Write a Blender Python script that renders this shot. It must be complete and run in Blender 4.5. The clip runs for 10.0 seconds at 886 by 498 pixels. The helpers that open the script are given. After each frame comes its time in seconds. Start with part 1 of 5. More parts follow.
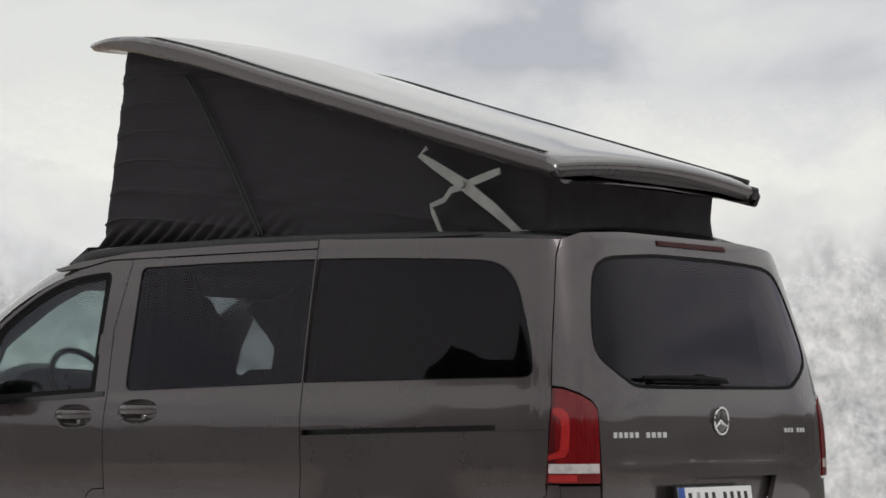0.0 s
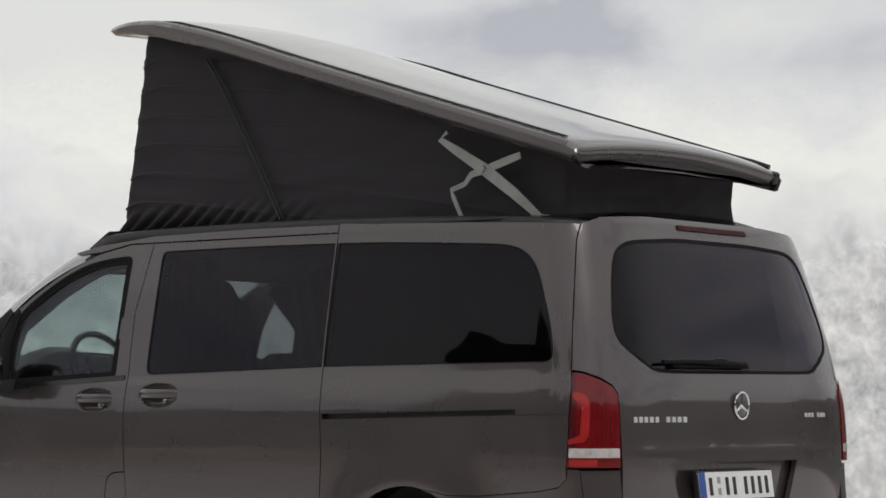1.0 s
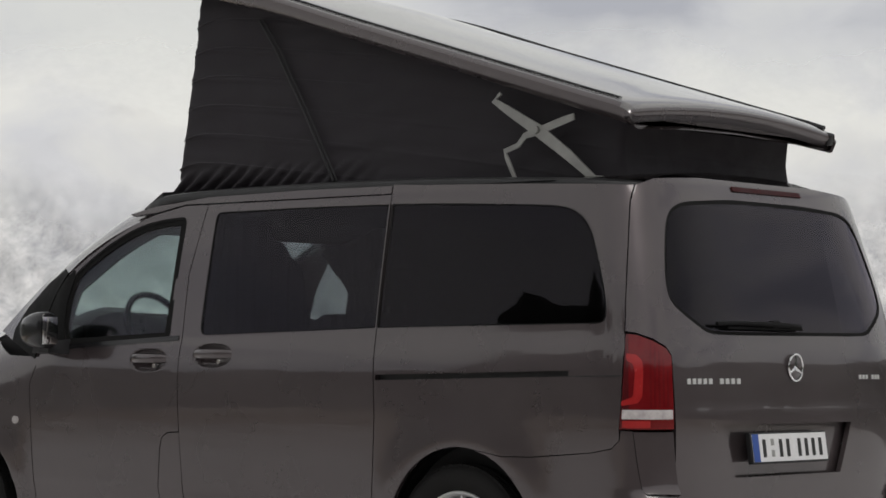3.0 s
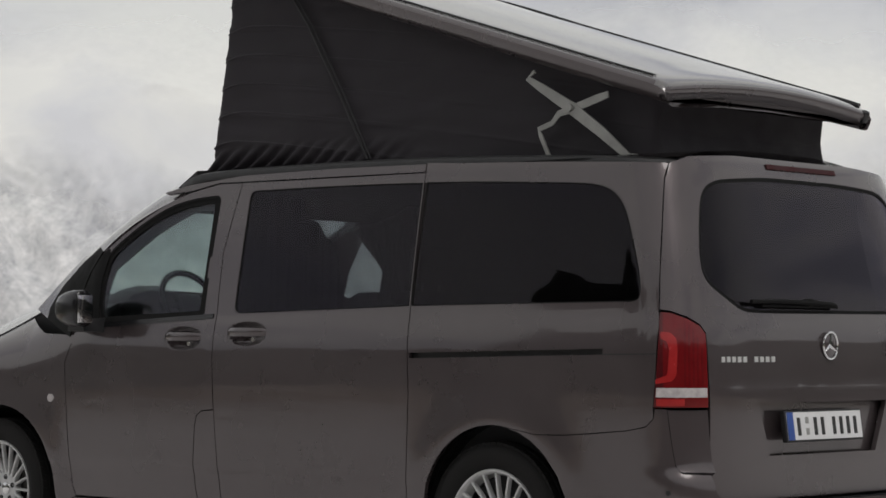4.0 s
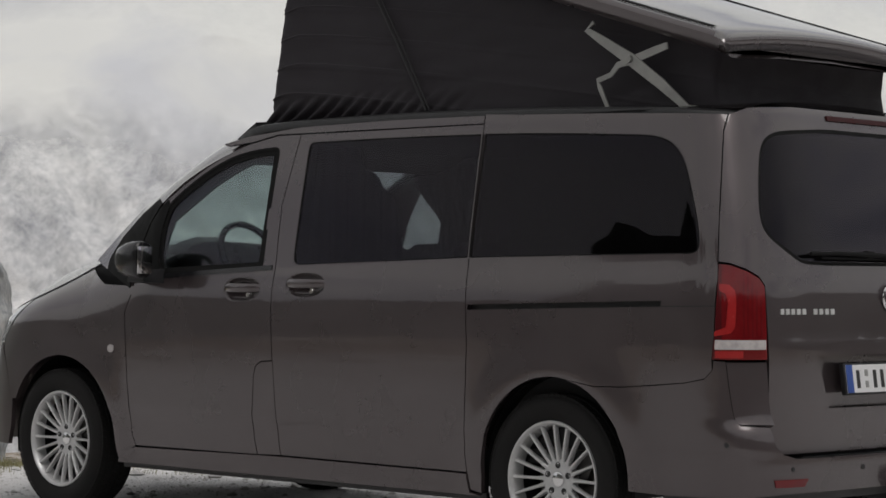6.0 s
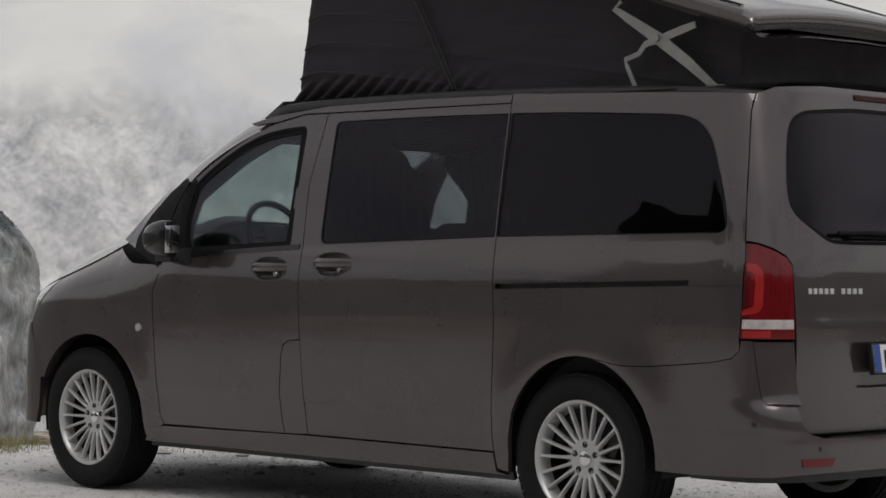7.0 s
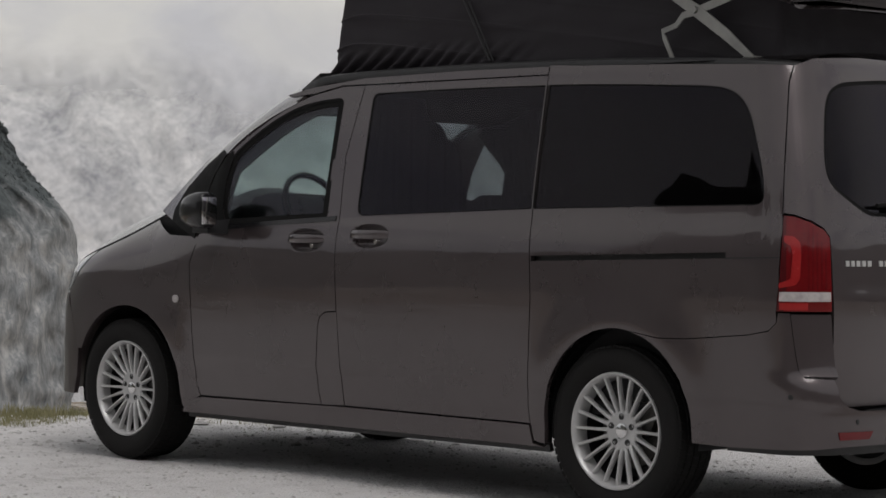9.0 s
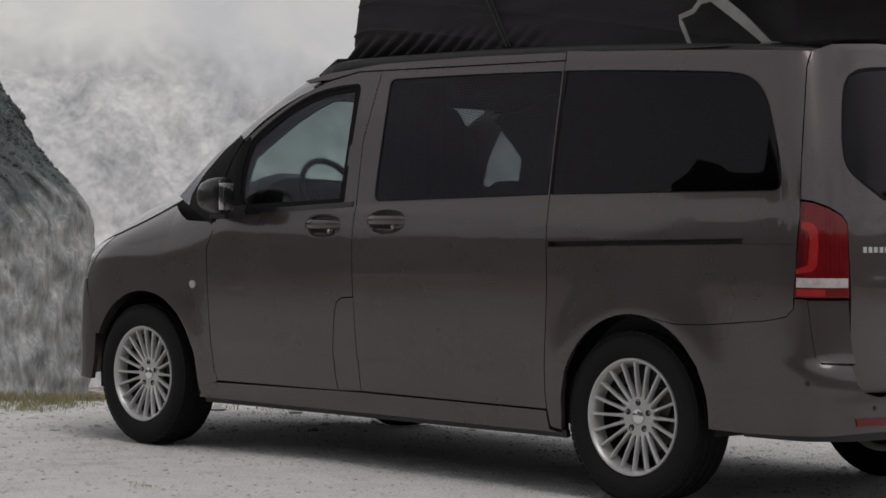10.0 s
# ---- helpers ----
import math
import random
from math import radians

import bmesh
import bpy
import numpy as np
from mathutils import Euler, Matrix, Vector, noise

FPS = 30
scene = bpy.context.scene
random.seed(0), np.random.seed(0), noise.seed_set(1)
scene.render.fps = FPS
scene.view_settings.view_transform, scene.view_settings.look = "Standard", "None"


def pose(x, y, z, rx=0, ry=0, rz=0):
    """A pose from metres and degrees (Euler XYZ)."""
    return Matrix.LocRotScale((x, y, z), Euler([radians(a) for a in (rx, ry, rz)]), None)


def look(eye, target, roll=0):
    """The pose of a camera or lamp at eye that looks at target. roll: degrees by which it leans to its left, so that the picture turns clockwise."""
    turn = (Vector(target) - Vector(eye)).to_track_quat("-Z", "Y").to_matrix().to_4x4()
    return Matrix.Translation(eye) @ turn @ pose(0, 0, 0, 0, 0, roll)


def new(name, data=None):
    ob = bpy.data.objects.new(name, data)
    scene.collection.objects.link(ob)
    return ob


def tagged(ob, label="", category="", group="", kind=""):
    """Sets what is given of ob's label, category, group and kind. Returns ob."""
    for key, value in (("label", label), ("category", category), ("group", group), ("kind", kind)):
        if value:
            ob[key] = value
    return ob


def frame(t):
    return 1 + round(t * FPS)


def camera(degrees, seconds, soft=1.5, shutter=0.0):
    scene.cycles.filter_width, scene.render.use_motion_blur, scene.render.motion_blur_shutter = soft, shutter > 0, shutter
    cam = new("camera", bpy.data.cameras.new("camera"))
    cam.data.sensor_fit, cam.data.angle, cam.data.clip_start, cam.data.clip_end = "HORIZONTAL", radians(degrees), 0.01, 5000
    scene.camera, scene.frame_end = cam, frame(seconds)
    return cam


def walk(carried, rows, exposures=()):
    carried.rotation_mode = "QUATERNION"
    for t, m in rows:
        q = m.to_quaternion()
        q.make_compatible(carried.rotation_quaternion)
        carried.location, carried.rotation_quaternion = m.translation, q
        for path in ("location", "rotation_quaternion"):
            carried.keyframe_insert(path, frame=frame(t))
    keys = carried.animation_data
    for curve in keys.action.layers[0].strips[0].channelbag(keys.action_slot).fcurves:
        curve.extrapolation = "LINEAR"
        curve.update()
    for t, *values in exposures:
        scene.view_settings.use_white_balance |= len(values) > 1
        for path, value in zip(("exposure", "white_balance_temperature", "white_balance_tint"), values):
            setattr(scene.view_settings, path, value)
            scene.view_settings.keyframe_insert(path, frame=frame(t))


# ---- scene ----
# ---------------------------------------------------------------- camera
EYE = (-7.985, -6.233, 1.102)
cam = camera(21.15, 10.0, soft=1.6)
walk(cam, [
    (0.0, pose(*EYE, 93.921, -0.214, -49.891)),
    (0.5, pose(*EYE, 93.753, -0.233, -49.683)),
    (1.0, pose(*EYE, 93.541, -0.291, -49.404)),
    (1.5, pose(*EYE, 93.257, -0.302, -49.089)),
    (2.0, pose(*EYE, 93.040, -0.358, -48.744)),
    (3.5, pose(*EYE, 92.338, -0.430, -47.742)),
    (4.0, pose(*EYE, 92.062, -0.420, -47.300)),
    (4.5, pose(*EYE, 91.771, -0.451, -46.964)),
    (5.0, pose(*EYE, 91.428, -0.482, -46.580)),
    (5.5, pose(*EYE, 91.159, -0.512, -46.242)),
    (7.0, pose(*EYE, 90.376, -0.568, -45.236)),
    (7.5, pose(*EYE, 90.212, -0.604, -44.996)),
    (8.0, pose(*EYE, 90.049, -0.604, -44.769)),
    (8.5, pose(*EYE, 89.878, -0.620, -44.556)),
    (9.0, pose(*EYE, 89.688, -0.634, -44.353)),
    (9.5, pose(*EYE, 89.520, -0.650, -44.150)),
    (10.0, pose(*EYE, 89.339, -0.681, -43.946)),
], exposures=[(0.0, -0.04, 6500, 10.5), (3.5, -0.24, 6500, 11.5), (5.5, -0.38, 6500, 12), (10.0, -0.58, 6500, 13.5)])

# ---------------------------------------------------------------- light: overcast mountain sky
SUN_AZ, SUN_EL = 200.0, 60.0      # degrees clockwise from +y, above the horizon


def nd(tree, kind, **sets):
    n = tree.nodes.new(kind)
    for k, v in sets.items():
        n.inputs[k.replace("_", " ")].default_value = v
    return n


def ramp(tree, stops):
    n = tree.nodes.new("ShaderNodeValToRGB")
    e = n.color_ramp.elements
    while len(e) < len(stops):
        e.new(0.5)
    for el, (p, c) in zip(e, stops):
        el.position = p
        el.color = (c, c, c, 1) if isinstance(c, (int, float)) else (*c, 1)
    return n


world = bpy.data.worlds.new("overcast")
scene.world = world
world.use_nodes = True
wt = world.node_tree
wt.nodes.clear()
w_out = wt.nodes.new("ShaderNodeOutputWorld")
w_bg = wt.nodes.new("ShaderNodeBackground")
w_sky = wt.nodes.new("ShaderNodeTexSky")
w_sky.sky_type, w_sky.sun_disc = "NISHITA", False
w_sky.sun_elevation, w_sky.sun_rotation = radians(SUN_EL), radians(SUN_AZ)
w_dim = nd(wt, "ShaderNodeVectorMath")
w_dim.operation = "SCALE"
w_dim.inputs["Scale"].default_value = 0.10
wt.links.new(w_sky.outputs[0], w_dim.inputs[0])
w_tc = wt.nodes.new("ShaderNodeTexCoord")
w_map = wt.nodes.new("ShaderNodeMapping")
w_map.inputs["Scale"].default_value = (1.0, 1.0, 1.9)
w_map.inputs["Location"].default_value = (1.3, 0.7, 0.2)
wt.links.new(w_tc.outputs["Generated"], w_map.inputs[0])
w_n = nd(wt, "ShaderNodeTexNoise", Scale=5.5, Detail=7.0, Roughness=0.52, Distortion=0.35)
wt.links.new(w_map.outputs[0], w_n.inputs["Vector"])
w_col = ramp(wt, [(0.36, (0.50, 0.51, 0.545)), (0.46, (0.70, 0.705, 0.71)), (0.55, (0.80, 0.805, 0.765))])
wt.links.new(w_n.outputs["Fac"], w_col.inputs[0])
w_mix = wt.nodes.new("ShaderNodeMix")
w_mix.data_type = "RGBA"
w_mix.inputs["Factor"].default_value = 0.93
wt.links.new(w_dim.outputs[0], w_mix.inputs["A"])
wt.links.new(w_col.outputs[0], w_mix.inputs["B"])
wt.links.new(w_mix.outputs["Result"], w_bg.inputs["Color"])
w_bg.inputs["Strength"].default_value = 1.0
wt.links.new(w_bg.outputs[0], w_out.inputs[0])

sun = new("sun", bpy.data.lights.new("sun", "SUN"))
sun.data.energy, sun.data.angle, sun.data.color = 1.5, radians(35), (1.0, 0.97, 0.93)
_a, _e = radians(SUN_AZ), radians(SUN_EL)
sun.matrix_world = look((math.sin(_a) * math.cos(_e) * 50, math.cos(_a) * math.cos(_e) * 50, math.sin(_e) * 50), (0, 0, 0))

# ---------------------------------------------------------------- materials


def material(name):
    m = bpy.data.materials.new(name)
    m.use_nodes = True
    t = m.node_tree
    return m, t, t.nodes["Principled BSDF"]


def coords(t, scale=(1, 1, 1)):
    c = t.nodes.new("ShaderNodeTexCoord")
    mp = t.nodes.new("ShaderNodeMapping")
    mp.inputs["Scale"].default_value = scale
    t.links.new(c.outputs["Object"], mp.inputs[0])
    return mp.outputs[0]


def surface(name, dark, light, scale=8.0, rough=0.6, rough_var=0.1, metal=0.0, bump=0.0, bump_scale=60.0, coat=0.0, stretch=(1, 1, 1), spec=0.5, detail=6.0):
    """A surface whose colour goes from dark to light by large noise times fine grain, with relief."""
    m, t, p = material(name)
    v = coords(t, stretch)
    big = nd(t, "ShaderNodeTexNoise", Scale=scale, Detail=detail, Roughness=0.6)
    fine = nd(t, "ShaderNodeTexNoise", Scale=bump_scale, Detail=4.0)
    for n in (big, fine):
        t.links.new(v, n.inputs["Vector"])
    add = nd(t, "ShaderNodeMix")
    add.inputs["Factor"].default_value = 0.3
    t.links.new(big.outputs["Fac"], add.inputs["A"])
    t.links.new(fine.outputs["Fac"], add.inputs["B"])
    r = ramp(t, [(0.32, dark), (0.68, light)])
    t.links.new(add.outputs["Result"], r.inputs[0])
    t.links.new(r.outputs[0], p.inputs["Base Color"])
    rr = ramp(t, [(0.3, max(0.0, rough - rough_var)), (0.7, min(1.0, rough + rough_var))])
    t.links.new(big.outputs["Fac"], rr.inputs[0])
    t.links.new(rr.outputs[0], p.inputs["Roughness"])
    p.inputs["Metallic"].default_value = metal
    p.inputs["Specular IOR Level"].default_value = spec
    if coat:
        p.inputs["Coat Weight"].default_value = coat
        p.inputs["Coat Roughness"].default_value = 0.05
    if bump:
        b = nd(t, "ShaderNodeBump", Strength=bump, Distance=0.01)
        t.links.new(fine.outputs["Fac"], b.inputs["Height"])
        t.links.new(b.outputs[0], p.inputs["Normal"])
    return m


def glass(name, tint, rough=0.01):
    m, t, p = material(name)
    t.nodes.remove(p)
    out = t.nodes["Material Output"]
    tr = nd(t, "ShaderNodeBsdfTransparent", Color=(*tint, 1))
    gl = nd(t, "ShaderNodeBsdfGlossy", Roughness=rough, Color=(.97, .90, 1.0, 1))
    lw = nd(t, "ShaderNodeLayerWeight", Blend=.5)
    pw = t.nodes.new("ShaderNodeMath")
    pw.operation, pw.inputs[1].default_value = "POWER", 4.0
    ml = t.nodes.new("ShaderNodeMath")
    ml.operation, ml.inputs[1].default_value, ml.inputs[2].default_value = "MULTIPLY_ADD", .9, .015
    t.links.new(lw.outputs["Facing"], pw.inputs[0])
    t.links.new(pw.outputs[0], ml.inputs[0])
    mx = t.nodes.new("ShaderNodeMixShader")
    t.links.new(ml.outputs[0], mx.inputs[0])
    t.links.new(tr.outputs[0], mx.inputs[1])
    t.links.new(gl.outputs[0], mx.inputs[2])
    t.links.new(mx.outputs[0], out.inputs[0])
    return m


PAINT = surface("brown_metallic_paint", (0.061, 0.0485, 0.0505), (0.080, 0.0640, 0.0660), scale=1.6, rough=0.28, rough_var=0.04, metal=0.5, coat=1.0, bump_scale=900.0)
def wavy(m, strength, stretch):
    """Adds the long soft unevenness of pressed sheet metal."""
    t = m.node_tree
    p = t.nodes["Principled BSDF"]
    v = coords(t, stretch)
    n = nd(t, "ShaderNodeTexNoise", Scale=1.0, Detail=3.0, Roughness=.55)
    b = nd(t, "ShaderNodeBump", Strength=strength, Distance=.01)
    t.links.new(v, n.inputs["Vector"])
    t.links.new(n.outputs["Fac"], b.inputs["Height"])
    t.links.new(b.outputs[0], p.inputs["Normal"])
    t.links.new(b.outputs[0], p.inputs["Coat Normal"])


# Copy of the body paint with its coat boosted, for a bright sky sheen.
PAINT_SKY_SHEEN = surface("brown_paint_sky_sheen", (0.052, 0.043, 0.043), (0.066, 0.055, 0.054), scale=1.2, rough=0.20, rough_var=0.04, metal=0.5, coat=1.0, bump_scale=700.0)
PAINT_SKY_SHEEN.node_tree.nodes["Principled BSDF"].inputs["Coat IOR"].default_value = 2.2
wavy(PAINT, .05, (1.0, 1.0, 10.0))
wavy(PAINT_SKY_SHEEN, .03, (1.5, 1.0, 1.5))
BLACK = surface("black_plastic", (0.010, 0.010, 0.011), (0.018, 0.018, 0.019), scale=14, rough=0.5, rough_var=0.12, bump=0.12, bump_scale=400.0)
GLOSS_BLACK = surface("gloss_black_trim", (0.008, 0.008, 0.009), (0.012, 0.012, 0.013), scale=10, rough=0.2, rough_var=0.06)
SEAL = surface("black_rubber_seal", (0.006, 0.006, 0.006), (0.010, 0.010, 0.010), scale=14, rough=0.7, spec=.12)
RUBBER = surface("tyre_rubber", (0.005, 0.005, 0.005), (0.014, 0.013, 0.0125), scale=12, rough=0.8, rough_var=0.1, bump=0.25, bump_scale=180.0, spec=.25)
FABRIC = surface("tent_fabric", (0.017, 0.0145, 0.018), (0.028, 0.024, 0.029), scale=7, rough=0.60, rough_var=0.1, bump=0.3, bump_scale=500.0, spec=0.3)
# Lighter than FABRIC: the highlight on the seam crests is in this colour.
SEAM_HIGHLIGHT = surface("seam_highlight_cloth", (0.040, 0.036, 0.042), (0.058, 0.053, 0.060), scale=9, rough=0.6, spec=.3)
ALLOY = surface("silver_alloy", (0.46, 0.46, 0.46), (0.58, 0.58, 0.575), scale=18, rough=0.36, rough_var=0.06, metal=0.35, coat=0.3, bump_scale=300.0)
STEEL = surface("grey_steel", (0.30, 0.30, 0.29), (0.42, 0.42, 0.40), scale=16, rough=0.42, rough_var=0.08, metal=0.7, bump=0.05, bump_scale=200.0)
CHROME = surface("chrome", (0.70, 0.70, 0.70), (0.80, 0.80, 0.80), scale=20, rough=0.12, rough_var=0.04, metal=1.0)
BADGE = surface("satin_silver", (0.55, 0.55, 0.54), (0.66, 0.66, 0.65), scale=20, rough=0.35, rough_var=0.05, metal=0.4)
DARK_STEEL = surface("brake_steel", (0.05, 0.05, 0.05), (0.12, 0.11, 0.10), scale=20, rough=0.5, metal=0.8, bump=0.1)
RED_LENS = surface("red_lens", (0.11, 0.003, 0.005), (0.155, 0.005, 0.007), scale=12, rough=0.14, rough_var=0.05, coat=0.35, spec=.35)
RED_BRIGHT = surface("red_light_guide", (0.27, 0.011, 0.012), (0.35, 0.018, 0.018), scale=20, rough=0.2, coat=0.35, spec=.35)
RED_DARK = surface("dark_red_lens", (0.055, 0.004, 0.006), (0.08, 0.006, 0.008), scale=14, rough=0.15, coat=0.35, spec=.35)
RED_DULL = surface("dull_red_lens", (0.026, 0.003, 0.004), (0.04, 0.004, 0.005), scale=14, rough=0.5, spec=.2)
RED_MID = surface("ribbed_red_lens", (0.095, 0.003, 0.005), (0.125, 0.005, 0.007), scale=12, rough=0.15, coat=0.35, spec=.35)
WHITE_LENS = surface("clear_lens", (0.36, 0.33, 0.33), (0.58, 0.54, 0.53), scale=40, rough=0.18, coat=1.0)
PLATE_WHITE = surface("plate_white", (0.62, 0.62, 0.62), (0.70, 0.70, 0.70), scale=20, rough=0.4, rough_var=0.05)
PLATE_BLUE = surface("plate_blue", (0.02, 0.06, 0.26), (0.03, 0.08, 0.30), scale=20, rough=0.4)
INK = surface("black_ink", (0.012, 0.012, 0.012), (0.018, 0.018, 0.018), scale=20, rough=0.5)
SEAT = surface("dark_seat_fabric", (0.012, 0.012, 0.014), (0.022, 0.021, 0.023), scale=10, rough=0.85, bump=0.3, bump_scale=300.0)
DASH = surface("dashboard_plastic", (0.014, 0.014, 0.015), (0.024, 0.024, 0.025), scale=10, rough=0.6, bump=0.2, bump_scale=300.0)
LINER = surface("interior_lining", (0.012, 0.012, 0.013), (0.02, 0.02, 0.021), scale=8, rough=0.9)
MIRROR = surface("mirror_glass", (0.80, 0.80, 0.80), (0.82, 0.82, 0.82), scale=5, rough=0.02, rough_var=0.01, metal=1.0)
TINTED = glass("tinted_glass", (0.50, 0.51, 0.53))
PRIVACY = glass("privacy_glass", (0.34, 0.34, 0.35))
CLEAR = glass("clear_glass", (0.78, 0.84, 0.83))
LAMP_GLASS = surface("headlamp_lens", (0.45, 0.46, 0.47), (0.60, 0.61, 0.62), scale=12, rough=0.12, coat=1.0, metal=0.4)

# ---------------------------------------------------------------- small builders


def part(name, bm, mat, parent=None, label="", smooth=True, angle=None):
    me = bpy.data.meshes.new(name)
    if smooth:
        for f in bm.faces:
            f.smooth = True
        lim = radians(38 if angle is None else angle)
        for e in bm.edges:
            if len(e.link_faces) == 2 and e.calc_face_angle(0.0) > lim:
                e.smooth = False
    bm.to_mesh(me)
    bm.free()
    me.materials.append(mat)
    ob = new(name, me)
    if parent is not None:
        ob.parent = parent
    if label:
        ob["label"] = label
    return ob


def group_part(name, label=""):
    """An empty that holds the pieces of one part of the van."""
    ob = new(name)
    ob.parent = van
    if label:
        ob["label"] = label
    return ob


def thing(name, label, category, group="", kind="", at=(0, 0, 0)):
    ob = new(name)
    ob.location = at
    return tagged(ob, label, category, group, kind)


def box(size, at=(0, 0, 0), turn=(0, 0, 0), bevel=0.0, segs=2):
    bm = bmesh.new()
    bmesh.ops.create_cube(bm, size=1.0)
    bmesh.ops.scale(bm, vec=size, verts=bm.verts)
    if bevel:
        bmesh.ops.bevel(bm, geom=bm.edges[:], offset=bevel, segments=segs, affect="EDGES", profile=0.6)
    bm.transform(pose(*at, *turn))
    return bm


def merge(*bms):
    """Several bmeshes as one."""
    out = bms[0]
    for b in bms[1:]:
        me = bpy.data.meshes.new("tmp")
        b.to_mesh(me)
        b.free()
        out.from_mesh(me)
        bpy.data.meshes.remove(me)
    return out


def tube(points, radius, sides=8, closed=False, flat=1.0):
    """A tube along points; flat squeezes it along the second axis."""
    bm = bmesh.new()
    pts = [Vector(p) for p in points]
    n = len(pts)
    rings = []
    for i, p in enumerate(pts):
        a = pts[(i - 1) % n] if (closed or i > 0) else p
        b = pts[(i + 1) % n] if (closed or i < n - 1) else p
        d = (b - a).normalized()
        up = Vector((0, 0, 1)) if abs(d.z) < 0.9 else Vector((1, 0, 0))
        u = d.cross(up).normalized()
        v = u.cross(d)
        r = radius[i] if isinstance(radius, (list, tuple)) else radius
        rings.append([bm.verts.new(p + u * math.cos(k * 2 * math.pi / sides) * r + v * math.sin(k * 2 * math.pi / sides) * r * flat) for k in range(sides)])
    for i in range(n if closed else n - 1):
        a, b = rings[i], rings[(i + 1) % n]
        for k in range(sides):
            bm.faces.new((a[k], a[(k + 1) % sides], b[(k + 1) % sides], b[k]))
    if not closed:
        bm.faces.new(rings[0][::-1])
        bm.faces.new(rings[-1])
    bmesh.ops.recalc_face_normals(bm, faces=bm.faces)
    return bm


def lathe(profile, steps=48, closed=False):
    """Turns a profile of (radius, x) about the x axis."""
    bm = bmesh.new()
    rings = [[bm.verts.new((x, r * math.cos(k * 2 * math.pi / steps), r * math.sin(k * 2 * math.pi / steps))) for k in range(steps)] for r, x in profile]
    m = len(rings)
    for i in range(m if closed else m - 1):
        a, b = rings[i], rings[(i + 1) % m]
        for k in range(steps):
            bm.faces.new((a[k], b[k], b[(k + 1) % steps], a[(k + 1) % steps]))
    bmesh.ops.recalc_face_normals(bm, faces=bm.faces)
    return bm


def loft(sections, caps=True, closed=True):
    """Skin over sections of equal length."""
    bm = bmesh.new()
    rows = [[bm.verts.new(p) for p in s] for s in sections]
    n = len(rows[0])
    for a, b in zip(rows, rows[1:]):
        for k in range(n if closed else n - 1):
            bm.faces.new((a[k], a[(k + 1) % n], b[(k + 1) % n], b[k]))
    if caps and closed:
        bm.faces.new(rows[0][::-1])
        bm.faces.new(rows[-1])
    bmesh.ops.recalc_face_normals(bm, faces=bm.faces)
    return bm


def curve(xs, ys):
    """A smooth monotone curve through points."""
    xs, ys = np.array(xs, float), np.array(ys, float)
    h = np.diff(xs)
    d = np.diff(ys) / h
    m = np.zeros(len(xs))
    for i in range(1, len(xs) - 1):
        if d[i - 1] * d[i] > 0:
            w1, w2 = 2 * h[i] + h[i - 1], h[i] + 2 * h[i - 1]
            m[i] = (w1 + w2) / (w1 / d[i - 1] + w2 / d[i])
    m[0], m[-1] = d[0], d[-1]

    def at(x):
        x = min(max(x, xs[0]), xs[-1])
        i = min(max(int(np.searchsorted(xs, x)) - 1, 0), len(h) - 1)
        t = (x - xs[i]) / h[i]
        return float(ys[i] * (1 + 2 * t) * (1 - t) ** 2 + h[i] * m[i] * t * (1 - t) ** 2 + ys[i + 1] * t * t * (3 - 2 * t) + h[i] * m[i + 1] * t * t * (t - 1))
    return at


def rounded(pts, r, n=4):
    """A polygon with its corners rounded; r one number or one per corner."""
    out = []
    k = len(pts)
    for i, p in enumerate(pts):
        rr = r[i] if isinstance(r, (list, tuple)) else r
        p, a, b = Vector(p), Vector(pts[i - 1]), Vector(pts[(i + 1) % k])
        if rr <= 0:
            out.append(tuple(p))
            continue
        da, db = (a - p), (b - p)
        la, lb = min(rr, da.length * 0.48), min(rr, db.length * 0.48)
        s, e = p + da.normalized() * la, p + db.normalized() * lb
        for j in range(n + 1):
            t = j / n
            out.append(tuple(s * (1 - t) ** 2 + p * 2 * t * (1 - t) + e * t * t))
    return out


def shrink(pts, d, sx=1.0):
    """The polygon drawn in by d metres; sx metres to one unit of the first coordinate."""
    area = sum(a[0] * b[1] - b[0] * a[1] for a, b in zip(pts, pts[1:] + pts[:1]))
    sg = 1 if area > 0 else -1
    out = []
    k = len(pts)
    for i in range(k):
        p, a, b = (Vector((q[0] * sx, q[1])) for q in (pts[i], pts[i - 1], pts[(i + 1) % k]))
        e1, e2 = (p - a).normalized(), (b - p).normalized()
        n1, n2 = Vector((-e1.y, e1.x)) * sg, Vector((-e2.y, e2.x)) * sg
        m = n1 + n2
        m = m / max(0.35, m.length_squared / 2)
        q = p + m * d
        out.append((q.x / sx, q.y))
    return out


